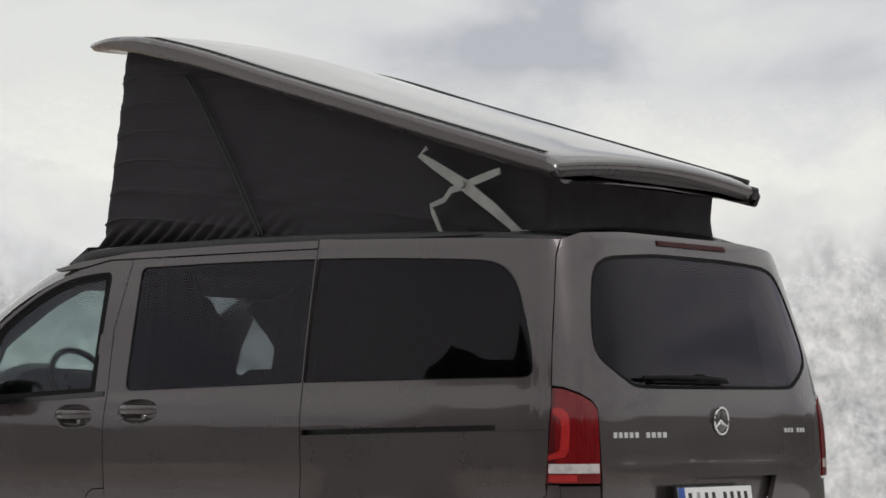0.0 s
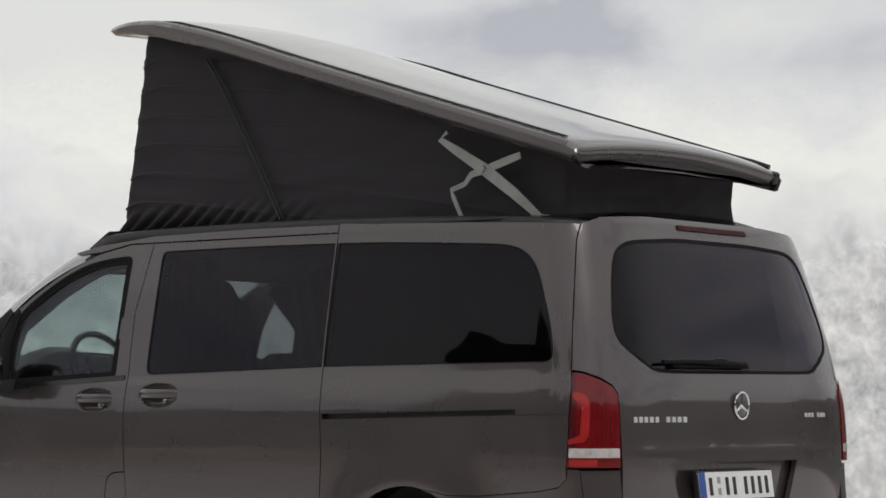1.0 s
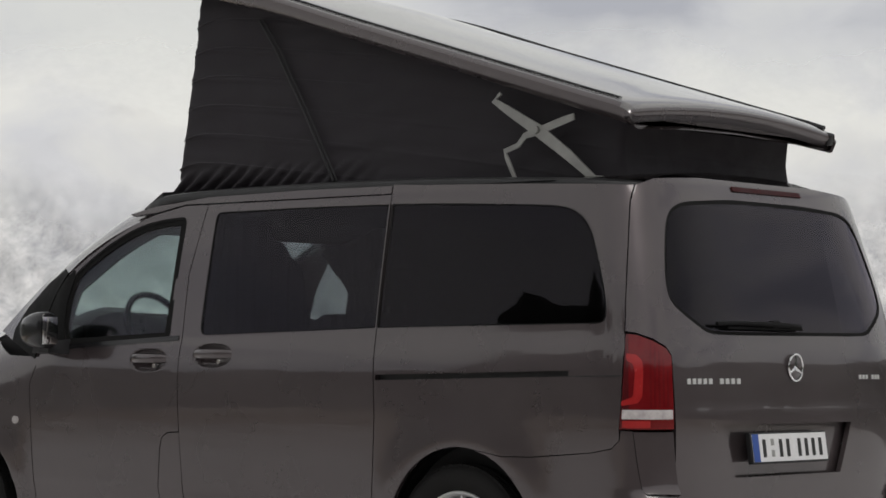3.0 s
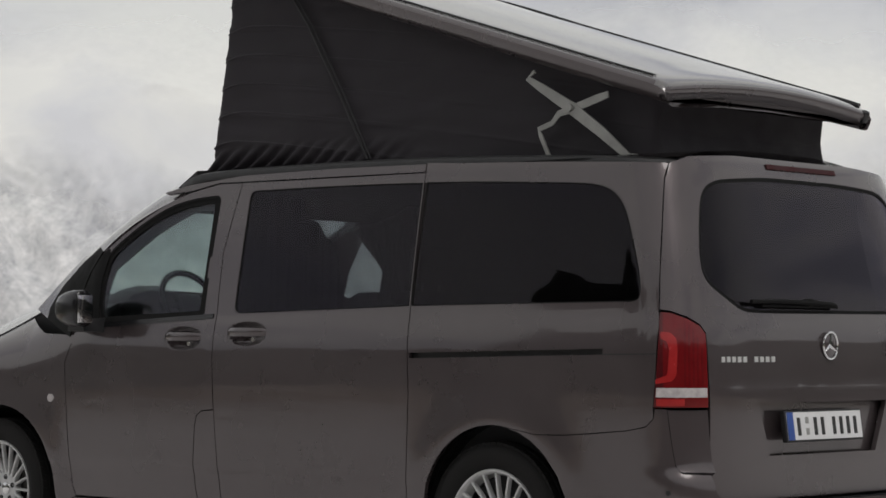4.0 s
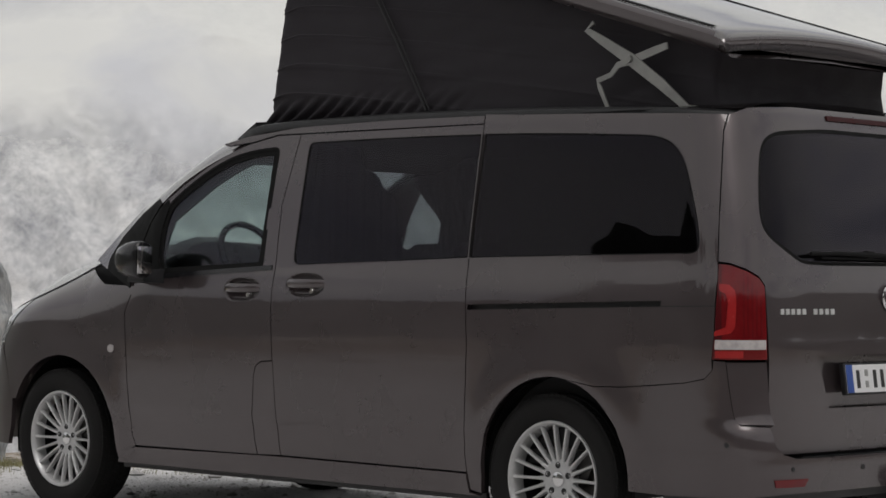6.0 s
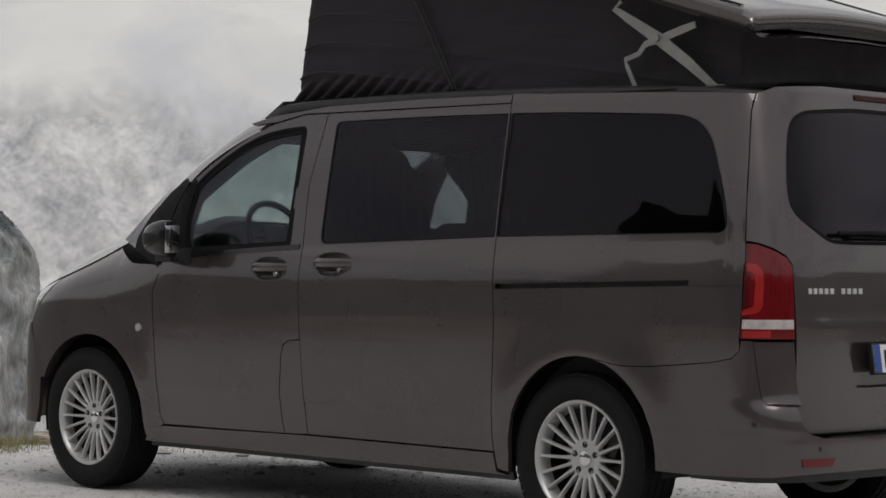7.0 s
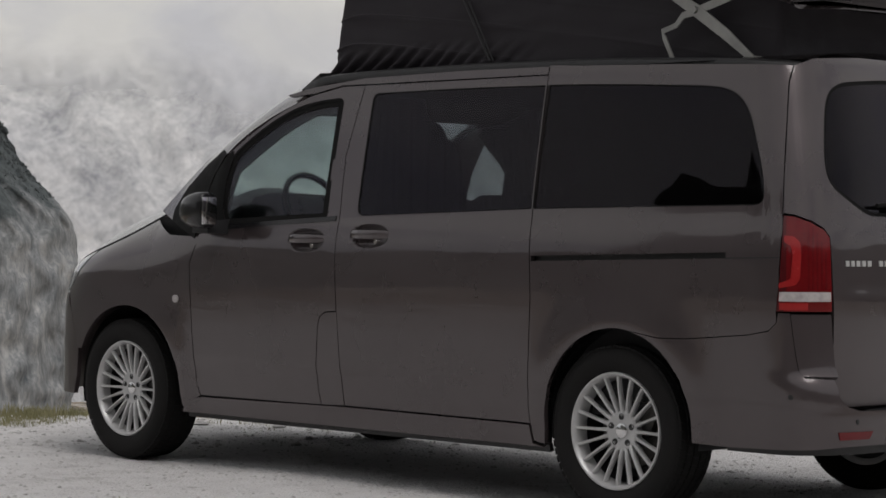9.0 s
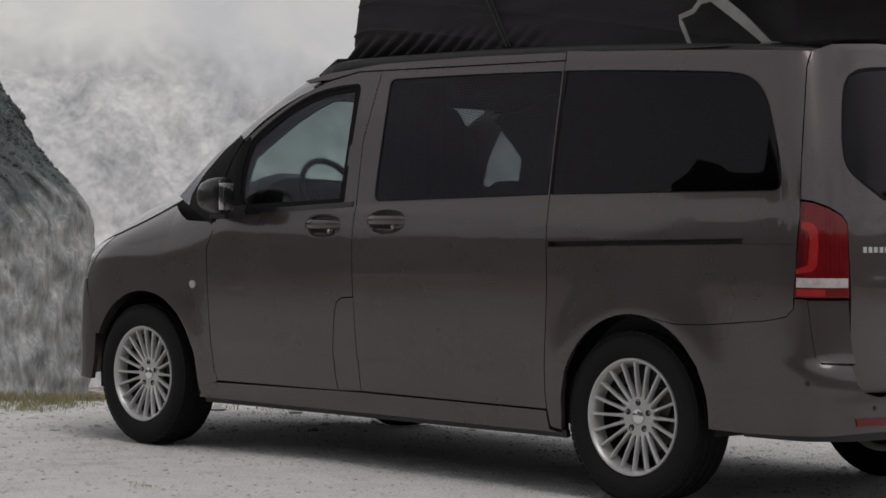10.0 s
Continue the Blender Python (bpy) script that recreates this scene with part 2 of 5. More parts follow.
def panel(name, fn, outer, holes=(), mat=None, parent=None, label="", cell=(0.05, 0.04), thick=0.022, off=0.0, mirror=False, gap=0.0025, sx=1.0, ring=False):
    """A curved sheet with thickness: a polygon in the two coordinates of the surface fn, with holes."""
    from mathutils import geometry
    outer = shrink(list(outer), gap, sx) if gap else list(outer)
    loops = [[Vector((a, b, 0)) for a, b in l] for l in (outer, *holes)]
    flat = [v for l in loops for v in l]
    bm = bmesh.new()
    vs = [bm.verts.new(v) for v in flat]
    if ring:
        n0 = len(loops[0])
        for i in range(n0):
            j = (i + 1) % n0
            bm.faces.new([vs[i], vs[j], vs[n0 + j], vs[n0 + i]])
        cell = (9, 9)
    else:
        for tri in geometry.tessellate_polygon(loops):
            try:
                bm.faces.new([vs[i] for i in tri])
            except ValueError:
                pass
    lo = [min(v[i] for v in flat) for i in (0, 1)]
    hi = [max(v[i] for v in flat) for i in (0, 1)]
    for ax in (0, 1):
        n = max(1, int(math.ceil((hi[ax] - lo[ax]) / cell[ax])))
        for k in range(1, n):
            c = lo[ax] + (hi[ax] - lo[ax]) * k / n
            no = Vector((1, 0, 0)) if ax == 0 else Vector((0, 1, 0))
            bmesh.ops.bisect_plane(bm, geom=bm.verts[:] + bm.edges[:] + bm.faces[:], dist=1e-6, plane_co=no * c, plane_no=no)
    bmesh.ops.remove_doubles(bm, verts=bm.verts, dist=1e-5)
    bmesh.ops.triangulate(bm, faces=[f for f in bm.faces if len(f.verts) > (3 if ring else 4)])
    bm.normal_update()
    for f in bm.faces:
        if f.normal.z < 0:
            f.normal_flip()
    ab = [(v.co.x, v.co.y) for v in bm.verts]
    bm.verts.index_update()
    faces = [[v.index for v in f.verts] for f in bm.faces]
    edges = []
    for e in bm.edges:
        if len(e.link_loops) == 1:
            l = e.link_loops[0]
            edges.append((l.vert.index, l.link_loop_next.vert.index))
    bm.free()
    mid = Vector((0, 1.6, 0.9))
    P, N = [], []
    h = 2e-3
    for a, b in ab:
        p = Vector(fn(a, b))
        n = (Vector(fn(a + h, b)) - Vector(fn(a - h, b))).cross(Vector(fn(a, b + h)) - Vector(fn(a, b - h))).normalized()
        P.append(p)
        N.append(n)
    mean = sum((n.dot(p - mid) for n, p in zip(N, P)))
    flip = mean < 0
    if flip:
        N = [-n for n in N]
    P = [p + n * off for p, n in zip(P, N)]
    m = len(P)
    verts = P + [p - n * thick for p, n in zip(P, N)]
    norms = N + [-n for n in N]
    fs = [(f[::-1] if flip else f) for f in faces]
    fs += [[i + m for i in f[::-1]] for f in fs]
    for i, j in edges:
        a, b = (j, i) if flip else (i, j)
        e = (P[b] - P[a]).cross(N[a]).normalized()
        k = len(verts)
        verts += [P[a], P[b], verts[b + m], verts[a + m]]
        norms += [e] * 4
        fs.append([k + 1, k, k + 3, k + 2])
    if mirror:
        verts = [Vector((-v.x, v.y, v.z)) for v in verts]
        norms = [Vector((-v.x, v.y, v.z)) for v in norms]
        fs = [f[::-1] for f in fs]
    me = bpy.data.meshes.new(name)
    me.from_pydata(verts, [], fs)
    me.polygons.foreach_set("use_smooth", [True] * len(me.polygons))
    me.normals_split_custom_set_from_vertices(norms)
    me.materials.append(mat)
    ob = new(name, me)
    ob.parent = parent
    if label:
        ob["label"] = label
    return ob


# ---------------------------------------------------------------- the van's skin
half = curve([.20, .30, .40, .475, .505, .56, .70, .85, .95, 1.04, 1.13, 1.18, 1.30, 1.5, 1.7, 1.8, 1.86, 1.91],
             [.915, .938, .949, .952, .9580, .9595, .962, .963, .961, .957, .944, .932, .912, .876, .838, .818, .800, .765])
gate_y = curve([.2, .45, .62, .85, 1.07, 1.2, 1.35, 1.6, 1.75, 1.80, 1.85, 1.9], [-.94, -.95, -.965, -.975, -.965, -.945, -.915, -.85, -.806, -.785, -.742, -.66])
bump_y = curve([.2, .30, .42, .55, .62, .85, 1.1], [-.985, -1.01, -1.03, -1.02, -.985, -.965, -.95])
nose_y = curve([.2, .35, .5, .7, .85, 1.0, 1.1, 1.2], [4.10, 4.125, 4.14, 4.13, 4.08, 3.98, 3.86, 3.7])
brow_z = curve([2.5, 3.15, 3.8, 4.1], [1.5, 1.22, 1.03, .95])
DR, NR, DF, NF = .35, 5.0, .75, 2.6


def flare(y, z):
    """Swelling round the wheel arches."""
    out = 0.0
    for cy, cz in ((-.03, .36), (3.16, .33)):
        d = math.hypot(y - cy, z - cz)
        if d < .65:
            out += .011 * math.exp(-((d - .40) / .11) ** 2)
    return out


def rear_at(s, z, prof=gate_y):
    w, yc = half(z), prof(z) + DR
    sg, a = (-1.0 if s < 0 else 1.0), abs(s)
    if a > 2:
        y = yc + DR * (a - 2)
        return Vector((sg * (w + flare(y, z) * min(1.0, (a - 2) * 4)), y, z))
    nx, ny = (a, 1.0) if a <= 1 else (1.0, 2.0 - a)
    k = (nx ** NR + ny ** NR) ** (-1 / NR)
    ledge = 0.0
    if prof is gate_y and .55 < z < .98:             # the pressed-out field round the number plate
        fade = min(1.0, max(0.0, (.92 - a) / .25))
        ledge = .0016 * fade / (1 + math.exp((z - .912) / .003)) / (1 + math.exp((.605 - z) / .01))
    return Vector((sg * w * nx * k, yc - DR * ny * k - ledge, z))


def bumper_at(s, z):
    return rear_at(s, z, bump_y)


def side_at(y, z):
    w, yc, yf = half(z), gate_y(z) + DR, nose_y(z) - DF
    if y < yc:
        w *= max(0.0, 1 - min(1.0, (yc - y) / DR) ** NR) ** (1 / NR)
    elif y > yf:
        w *= max(0.0, 1 - min(1.0, (y - yf) / DF) ** NF) ** (1 / NF)
    if y > 2.5 and z > .9:
        w -= .20 * min(1.0, (y - 2.5) / .5) * min(1.3, (z - .9) / max(.05, brow_z(y) - .9)) ** 2.2
    w += flare(y, z) * min(1.0, max(0.0, (y - yc) / DR * 4))
    return Vector((-w, y, z))


def nose_at(s, z):
    """The front corner: s from 0 on the flank to 1 at the middle of the nose."""
    w, yf = half(max(z, .60)), nose_y(max(z, .45))
    if z > .9:
        w -= .20 * min(1.3, (z - .9) / .15) ** 2.2 * .5
    f = s * math.pi / 2
    c, n = max(0.0, math.cos(f)) ** (2 / NF), max(0.0, math.sin(f)) ** (2 / NF)
    return Vector((-w * c, yf - DF + DF * n, z))


def nose_s(y, z):
    """The place on the front corner that lies at y."""
    k = min(1.0, max(0.0, (y - nose_y(z) + DF) / DF))
    return math.asin(k ** (NF / 2)) / (math.pi / 2)


def arc(cy, cz, r, a0, a1, n=18):
    return [(cy + r * math.cos(radians(a0 + (a1 - a0) * i / n)), cz + r * math.sin(radians(a0 + (a1 - a0) * i / n))) for i in range(n + 1)]


van = thing("camper_van", "brown metallic camper van with raised pop-up roof parked on gravel", "camper van")

# window openings on the flank
FRONT_WIN = rounded([(1.739, 1.179), (2.43, 1.150), (2.466, 1.204), (2.474, 1.337), (2.441, 1.465), (2.316, 1.548), (2.172, 1.624), (2.025, 1.678), (1.874, 1.701), (1.737, 1.707)], [.02, .03, .04, .06, .05, .1, .1, .1, .1, .02])
FRONT_LIGHT = [(1.745, 1.185), (2.43, 1.157), (2.455, 1.204), (2.450, 1.30), (2.42, 1.395), (2.298, 1.473), (2.156, 1.558), (2.048, 1.608), (1.939, 1.649), (1.863, 1.657), (1.735, 1.653)]
SLIDE_WIN = rounded([(.472, 1.217), (.864, 1.205), (1.530, 1.186), (1.533, 1.531), (1.533, 1.733), (.97, 1.736), (.486, 1.730)], [.004, .2, .045, .1, .035, .2, .004])
REAR_WIN = rounded([(-.727, 1.231), (-.222, 1.226), (.457, 1.217), (.466, 1.731), (.16, 1.723), (-.285, 1.702), (-.49, 1.688), (-.595, 1.615), (-.660, 1.465), (-.712, 1.325)], [.05, .2, .004, .004, .2, .2, .14, .1, .12, .1])
FAR_WIN = rounded([(1.735, 1.190), (2.66, 1.148), (2.685, 1.30), (2.66, 1.485), (2.50, 1.620), (2.2, 1.69), (1.9, 1.703), (1.715, 1.706)], [.02, .05, .05, .06, .1, .1, .1, .02])
B_LINE = [(1.58, .345), (1.596, .48), (1.625, .777), (1.640, .98), (1.640, 1.17), (1.655, 1.457), (1.597, 1.772)]
C_LINE = [(.440, .34), (.449, .42), (.446, .58), (.438, .86), (.463, 1.217), (.477, 1.728), (.477, 1.772)]


HANDLES = ((1.845, 1.076, .122, .054), (1.427, 1.098, .124, .054))      # middle, half length, half height
FLAP = [(1.735, .340), (1.752, .42), (1.760, .52), (1.748, .69), (1.735, .735), (1.70, .757), (1.626, .762)]


def oval(cy, cz, a, b, n=24, p=.7):
    out = []
    for i in range(n):
        c, d = math.cos(2 * math.pi * i / n), math.sin(2 * math.pi * i / n)
        out.append((cy + a * math.copysign(abs(c) ** p, c), cz + b * math.copysign(abs(d) ** p, d)))
    return out


def handle(h, host, mirror):
    """A scooped grip: bowl, bar and lock in one door."""
    cy, cz, a, b = h

    def bowl_at(y, z):
        r2 = ((y - cy) / a) ** 2 + ((z - cz) / b) ** 2
        return side_at(y, z) + Vector((.034 * max(0.0, 1 - r2 * r2), 0, 0))
    panel("handle_bowl", bowl_at, oval(cy, cz, a * 1.02, b * 1.04), (), PAINT, host, cell=(.02, .012), thick=.004, mirror=mirror, gap=0)
    sx = 1 if mirror else -1
    x0 = abs(side_at(cy, cz).x)
    bar = loft([[(sx * (x0 + dx + ox), cy + dy * a, cz + .008 + oz * hh) for ox, oz in ((-.010, -.9), (.004, -1), (.010, -.4), (.010, .4), (.004, 1), (-.010, .9))]
                for dy, dx, hh in ((-1.02, -.016, .012), (-.85, .004, .017), (-.4, .012, .019), (.3, .012, .019), (.75, .006, .018), (1.0, -.014, .014))])
    part("handle", bar, PAINT, host, "brown pull handle")
    lk = lathe([(.001, -.004), (.010, -.004), (.012, 0), (.012, .012)], 16)
    lk.transform(Matrix.Translation((sx * (x0 - .012), cy - a * .25, cz - .024)) @ Matrix.Rotation(0 if sx < 0 else math.pi, 4, "Z"))
    part("door_lock", lk, CHROME, host)


def flank(mirror):
    """One side of the body: wing, doors, quarter and their glass."""
    L = []
    fender = [(2.597, .335), (2.62, .385), (2.650, .64), (2.676, .96), (2.640, 1.04), (2.60, 1.088), (2.87, 1.096), (3.10, 1.172), (3.24, 1.105), (3.40, 1.045), (3.50, 1.014),
              (3.60, .91), (3.72, .80), (3.66, .70), (3.575, .52), (3.580, .40)][:-1]
    fender += arc(3.16, .33, .415, 27, 179, 22)[0:] + [(2.735, .27)]
    wing = panel("front_wing", side_at, fender, (), PAINT, van, mirror=mirror)
    fwin = FAR_WIN if mirror else FRONT_WIN
    low = [(2.597, .335), (2.62, .385), (2.650, .64), (2.676, .96), (2.640, 1.04)]
    if mirror:
        door = low + [(2.80, 1.088), (2.76, 1.22), (2.72, 1.365), (2.70, 1.50), (2.53, 1.66), (2.13, 1.742), (1.75, 1.772)] + B_LINE
    else:
        door = low + [(2.625, 1.10), (2.62, 1.30), (2.575, 1.400), (2.480, 1.485), (2.365, 1.558), (2.225, 1.633), (2.10, 1.690), (1.95, 1.737), (1.75, 1.772)] + B_LINE[:2:-1] + [(1.624, .762)] + FLAP[-2::-1]
    fd = panel("front_door", side_at, door, [fwin, oval(*HANDLES[0])], PAINT, van, mirror=mirror)
    sd = panel("sliding_door", side_at, B_LINE + C_LINE[::-1], [SLIDE_WIN, oval(*HANDLES[1])], PAINT, van, mirror=mirror)
    handle(HANDLES[0], fd, mirror)
    handle(HANDLES[1], sd, mirror)
    panel("fuel_flap", side_at, FLAP + [B_LINE[2], B_LINE[1], B_LINE[0]], (), PAINT, van, mirror=mirror)
    quarter = C_LINE[:-1] + [(.479, 1.815), (.3, 1.806), (-.2, 1.790), (-.60, 1.772), *[(rear_at(a, b).y, b) for a, b in ((-1.12, 1.765), (-1.199, 1.70), (-1.277, 1.523), (-1.347, 1.351), (-1.386, 1.20), (-1.382, 1.138), (-1.428, .928), (-1.459, .834))], (-.815, .794), (-.781, .762), (-.69, .744), (-.39, .718), (-.25, .716), (-.112, .736)]
    quarter += arc(-.03, .36, .385, 96, -4, 16)[0:] + [(.365, .26), (.43, .27)]
    rail = [(-.571, 1.030), (-.571, 1.052), (.440, 1.026), (.440, 1.004)]
    q = panel("rear_quarter", side_at, quarter, [REAR_WIN, rail], PAINT, van, mirror=mirror)
    # Slot floor coloured black: the shade of its depth is in the material.
    panel("slide_rail", side_at, [(-.575, 1.026), (-.575, 1.056), (.436, 1.030), (.436, 1.000)], (), INK, q, "sliding-door rail slot, blackened for depth", off=-.028, thick=.01, mirror=mirror, gap=0)
    panel("fold_seam", side_at, [(-.825, 1.0335), (-.825, 1.0370), (-.571, 1.0325), (-.571, 1.0290)], (), BLACK, q, off=.0008, thick=.003, mirror=mirror, gap=0)
    panel("pillar_trim", side_at, [(1.47, 1.12), (1.705, 1.12), (1.695, 1.74), (1.50, 1.74)], (), LINER, van, off=-.032, thick=.03, mirror=mirror, gap=0)
    sill = [(2.74, .25), (2.70, .31), (2.597, .330), (1.58, .343), (.44, .338), (.43, .262), (.37, .25)]
    panel("sill", side_at, sill, (), PAINT, van, mirror=mirror, off=.006)
    panel("sill_skirt", side_at, [(2.74, .215), (2.74, .252), (.37, .252), (.37, .215)], (), INK, van, mirror=mirror, off=-.03)
    # glass, a little behind the paint, with black seals
    for host, win, mat, lab in ((fd, fwin, CLEAR, "lightly tinted front door glass"), (sd, SLIDE_WIN, TINTED, "dark tinted glass"), (q, REAR_WIN, PRIVACY, "dark tinted glass")):
        pane = panel("window_pane", side_at, win, (), mat, host, lab, off=-.004, thick=.004, mirror=mirror, gap=.003, cell=(.05, .05))
        pane.visible_shadow = False
        panel("window_seal", side_at, win, [shrink(list(win), .005 if host is not fd else .022)], SEAL, host, off=-.0015, thick=.012, mirror=mirror, gap=.0005, ring=True)
    panel("window_joint", side_at, [(.4565, 1.222), (.4685, 1.728), (.4735, 1.728), (.4610, 1.222)], (), SEAL, q, off=.0012, thick=.004, mirror=mirror, gap=0)
    panel("window_frame", side_at, shrink(list(fwin), -.013), [list(fwin)], SEAL, fd, "black window frame", off=.002, thick=.008, mirror=mirror, gap=0, ring=True)
    if not mirror:
        panel("frame_corner", side_at, [(2.43, 1.125), (2.625, 1.10), (2.62, 1.29), (2.577, 1.395), (2.455, 1.492), (2.441, 1.463), (2.472, 1.337), (2.464, 1.204)], (), SEAL, fd, "black corner trim of the window frame", off=.0045, thick=.01, mirror=mirror, gap=0)
        panel("pillar_lining", side_at, shrink(list(fwin), -.01), [FRONT_LIGHT], DASH, fd, "dark inner pillar lining", off=-.026, thick=.01, mirror=mirror, gap=0)
    panel("belt_trim", side_at, [(1.66, 1.164), (1.66, 1.186), (2.48, 1.142), (2.52, 1.118)], (), GLOSS_BLACK, fd, off=.004, thick=.01, mirror=mirror, gap=0)
    # roof side rail above the doors
    panel("roof_side_rail", side_at, [(2.10, 1.735), (1.93, 1.746), (1.75, 1.776), (.481, 1.774), (.481, 1.808), (1.0, 1.812), (1.6, 1.805), (1.95, 1.775), (2.12, 1.745)], (), PAINT, van, mirror=mirror, gap=.001)
    return fd, sd, q, wing


fdL, sdL, qL, wingL = flank(False)
fdR, sdR, qR, wingR = flank(True)

# ---------------------------------------------------------------- tail
REAR_GLASS = rounded([(-.62, 1.196), (-.45, 1.192), (.45, 1.197), (.62, 1.20), (.905, 1.315), (.93, 1.40), (.90, 1.52), (.845, 1.66), (.72, 1.715), (.30, 1.731), (-.30, 1.731), (-.72, 1.705), (-.845, 1.655), (-.90, 1.52), (-.93, 1.40), (-.905, 1.315)],
                     [.05, 0, 0, .05, .08, .05, .05, .12, .1, .1, .1, .1, .12, .05, .05, .08])
RECESS = [(-.535, .848), (.40, .848), (.33, .645), (-.44, .645)]
gate_left = [(-.87, .50), (-.875, .60), (-.885, .83), (-.905, 1.055), (-.915, 1.114), (-.965, 1.145), (-1.09, 1.173), (-1.255, 1.194), (-1.386, 1.20), (-1.347, 1.351), (-1.277, 1.523), (-1.199, 1.70), (-1.12, 1.765), (-.90, 1.795), (-.5, 1.812)]
gate_out = gate_left + [(-a, b) for a, b in gate_left[::-1]] + [(.80, .475), (-.80, .475)]
gate = panel("tailgate", rear_at, gate_out, [REAR_GLASS, RECESS], PAINT, van, "one-piece tailgate with a large window", cell=(.05, .04), sx=.9)
pane = panel("window_pane", rear_at, REAR_GLASS, (), PRIVACY, gate, "dark tinted rear glass", off=-.004, thick=.004, gap=.003, sx=.9, cell=(.08, .05))
pane.visible_shadow = False
panel("window_seal", rear_at, REAR_GLASS, [shrink(list(REAR_GLASS), .014, .9)], SEAL, gate, off=-.0015, thick=.012, gap=.0005, sx=.9, ring=True)


def recess_at(s, z):
    p = rear_at(s, z)
    return p + Vector((0, .035, 0))


panel("plate_recess", recess_at, [(-.555, .863), (.42, .863), (.345, .63), (-.46, .63)], (), PAINT, gate, gap=0, thick=.01)


def gate_bar(name, s0, s1, z0, z1, mat, label="", off=.006, thick=.012, parent=None, fn=rear_at, r=.0):
    pts = [(s0, z0), (s1, z0), (s1, z1), (s0, z1)]
    return panel(name, fn, rounded(pts, r) if r else pts, (), mat, parent or gate, label, off=off, thick=thick, gap=0, cell=(.06, .03))


def bump_s(y, z):
    return 2 + (y - bump_y(z) - DR) / DR


seam = [(-.112, .736), (-.25, .716), (-.39, .718), (-.56, .732)]
bumper_half = [(-bump_s(y, z), z) for y, z in seam] + [(-1.81, .744), (-1.54, .762), (-1.44, .794), (-1.42, .832), (-1.285, .83), (-1.235, .615), (-1.20, .592), (-.93, .586), (-.915, .52), (-.86, .485), (-.76, .468)]
arch_l = [(bump_s(y, z), z) for y, z in arc(-.03, .36, .385, 103, 186, 10)]
bumper_out = [(-a, b) for a, b in arch_l[::-1]] + bumper_half + [(-a, b) for a, b in bumper_half[::-1]] + arch_l + [(2.2, .315), (1.2, .325), (.8, .335), (-.8, .335), (-1.2, .325), (-2.2, .315)]
bumper = panel("rear_bumper", bumper_at, bumper_out, (), PAINT, van, cell=(.10, .035), sx=.35, gap=.001)
for m in (False, True):
    panel("corner_trim", bumper_at, [(-1.285, .828), (-1.235, .612), (-1.21, .597), (-.875, .592), (-.885, .828)], (), PAINT, van, "painted trim panel below the tail light", mirror=m, gap=.002, sx=.5)
    # tail light and its pieces
    tl_out = [(-1.459, .834), (-1.428, .928), (-1.382, 1.138), (-1.373, 1.194), (-1.255, 1.190), (-1.093, 1.168), (-.967, 1.141), (-.917, 1.112), (-.908, 1.055), (-.899, .834)]
    tl = panel("tail_light", rear_at, tl_out, (), RED_LENS, van, "red tail light with a clear band", mirror=m, off=.004, gap=.003, sx=.5, cell=(.04, .04))
    panel("reversing_band", rear_at, [(-1.425, .874), (-1.42, .909), (-.917, .909), (-.915, .874)], (), WHITE_LENS, tl, "clear reversing-light band", mirror=m, off=.006, thick=.006, gap=0, cell=(.05, .05))
    guide = [(-1.37, 1.118), (-1.265, 1.114), (-1.205, 1.092), (-1.192, 1.051), (-1.207, .957), (-1.25, .934), (-1.43, .922), (-1.43, .940), (-1.30, .957), (-1.275, 1.051), (-1.30, 1.080), (-1.37, 1.092)]
    panel("light_guide", rear_at, rounded(guide, .015), (), RED_BRIGHT, tl, "bright red light guide", mirror=m, off=.0055, thick=.004, gap=0, cell=(.04, .04))
    panel("lower_lens", rear_at, [(-1.42, .842), (-1.42, .868), (-1.13, .868), (-1.13, .842)], (), RED_BRIGHT, tl, "bright red lower lens", mirror=m, off=.0052, thick=.004, gap=0, cell=(.05, .05))
    for k in range(5):
        a = -1.13 + .042 * k
        panel("lens_rib", rear_at, [(a, .918), (a, 1.165 - .010 * k - .004 * k * k), (a + .016, 1.160 - .010 * k - .004 * k * k), (a + .016, .918)], (), RED_MID, tl, mirror=m, off=.0046, thick=.003, gap=0, cell=(.05, .05))
    panel("lens_edge", rear_at, [(-1.455, .838), (-1.425, .928), (-1.382, 1.138), (-1.376, 1.19), (-1.345, 1.188), (-1.345, .92), (-1.37, .838)], (), RED_DARK, tl, mirror=m, off=.0048, thick=.004, gap=0, cell=(.04, .04))
    panel("reflector", bumper_at, [(-.952, .391), (-.68, .391), (-.705, .362), (-.93, .362)], (), RED_LENS, bumper, "small red reflector", mirror=m, off=.004, thick=.01, gap=0)
brake = gate_bar("high_brake_light", -.26, .33, 1.765, 1.784, RED_DULL, "narrow dark red brake light above the window")
panel("bumper_underside", bumper_at, [(-2.3, .332), (2.3, .332), (2.3, .295), (-2.3, .295)], (), INK, van, off=-.03, gap=0, cell=(.12, .05))

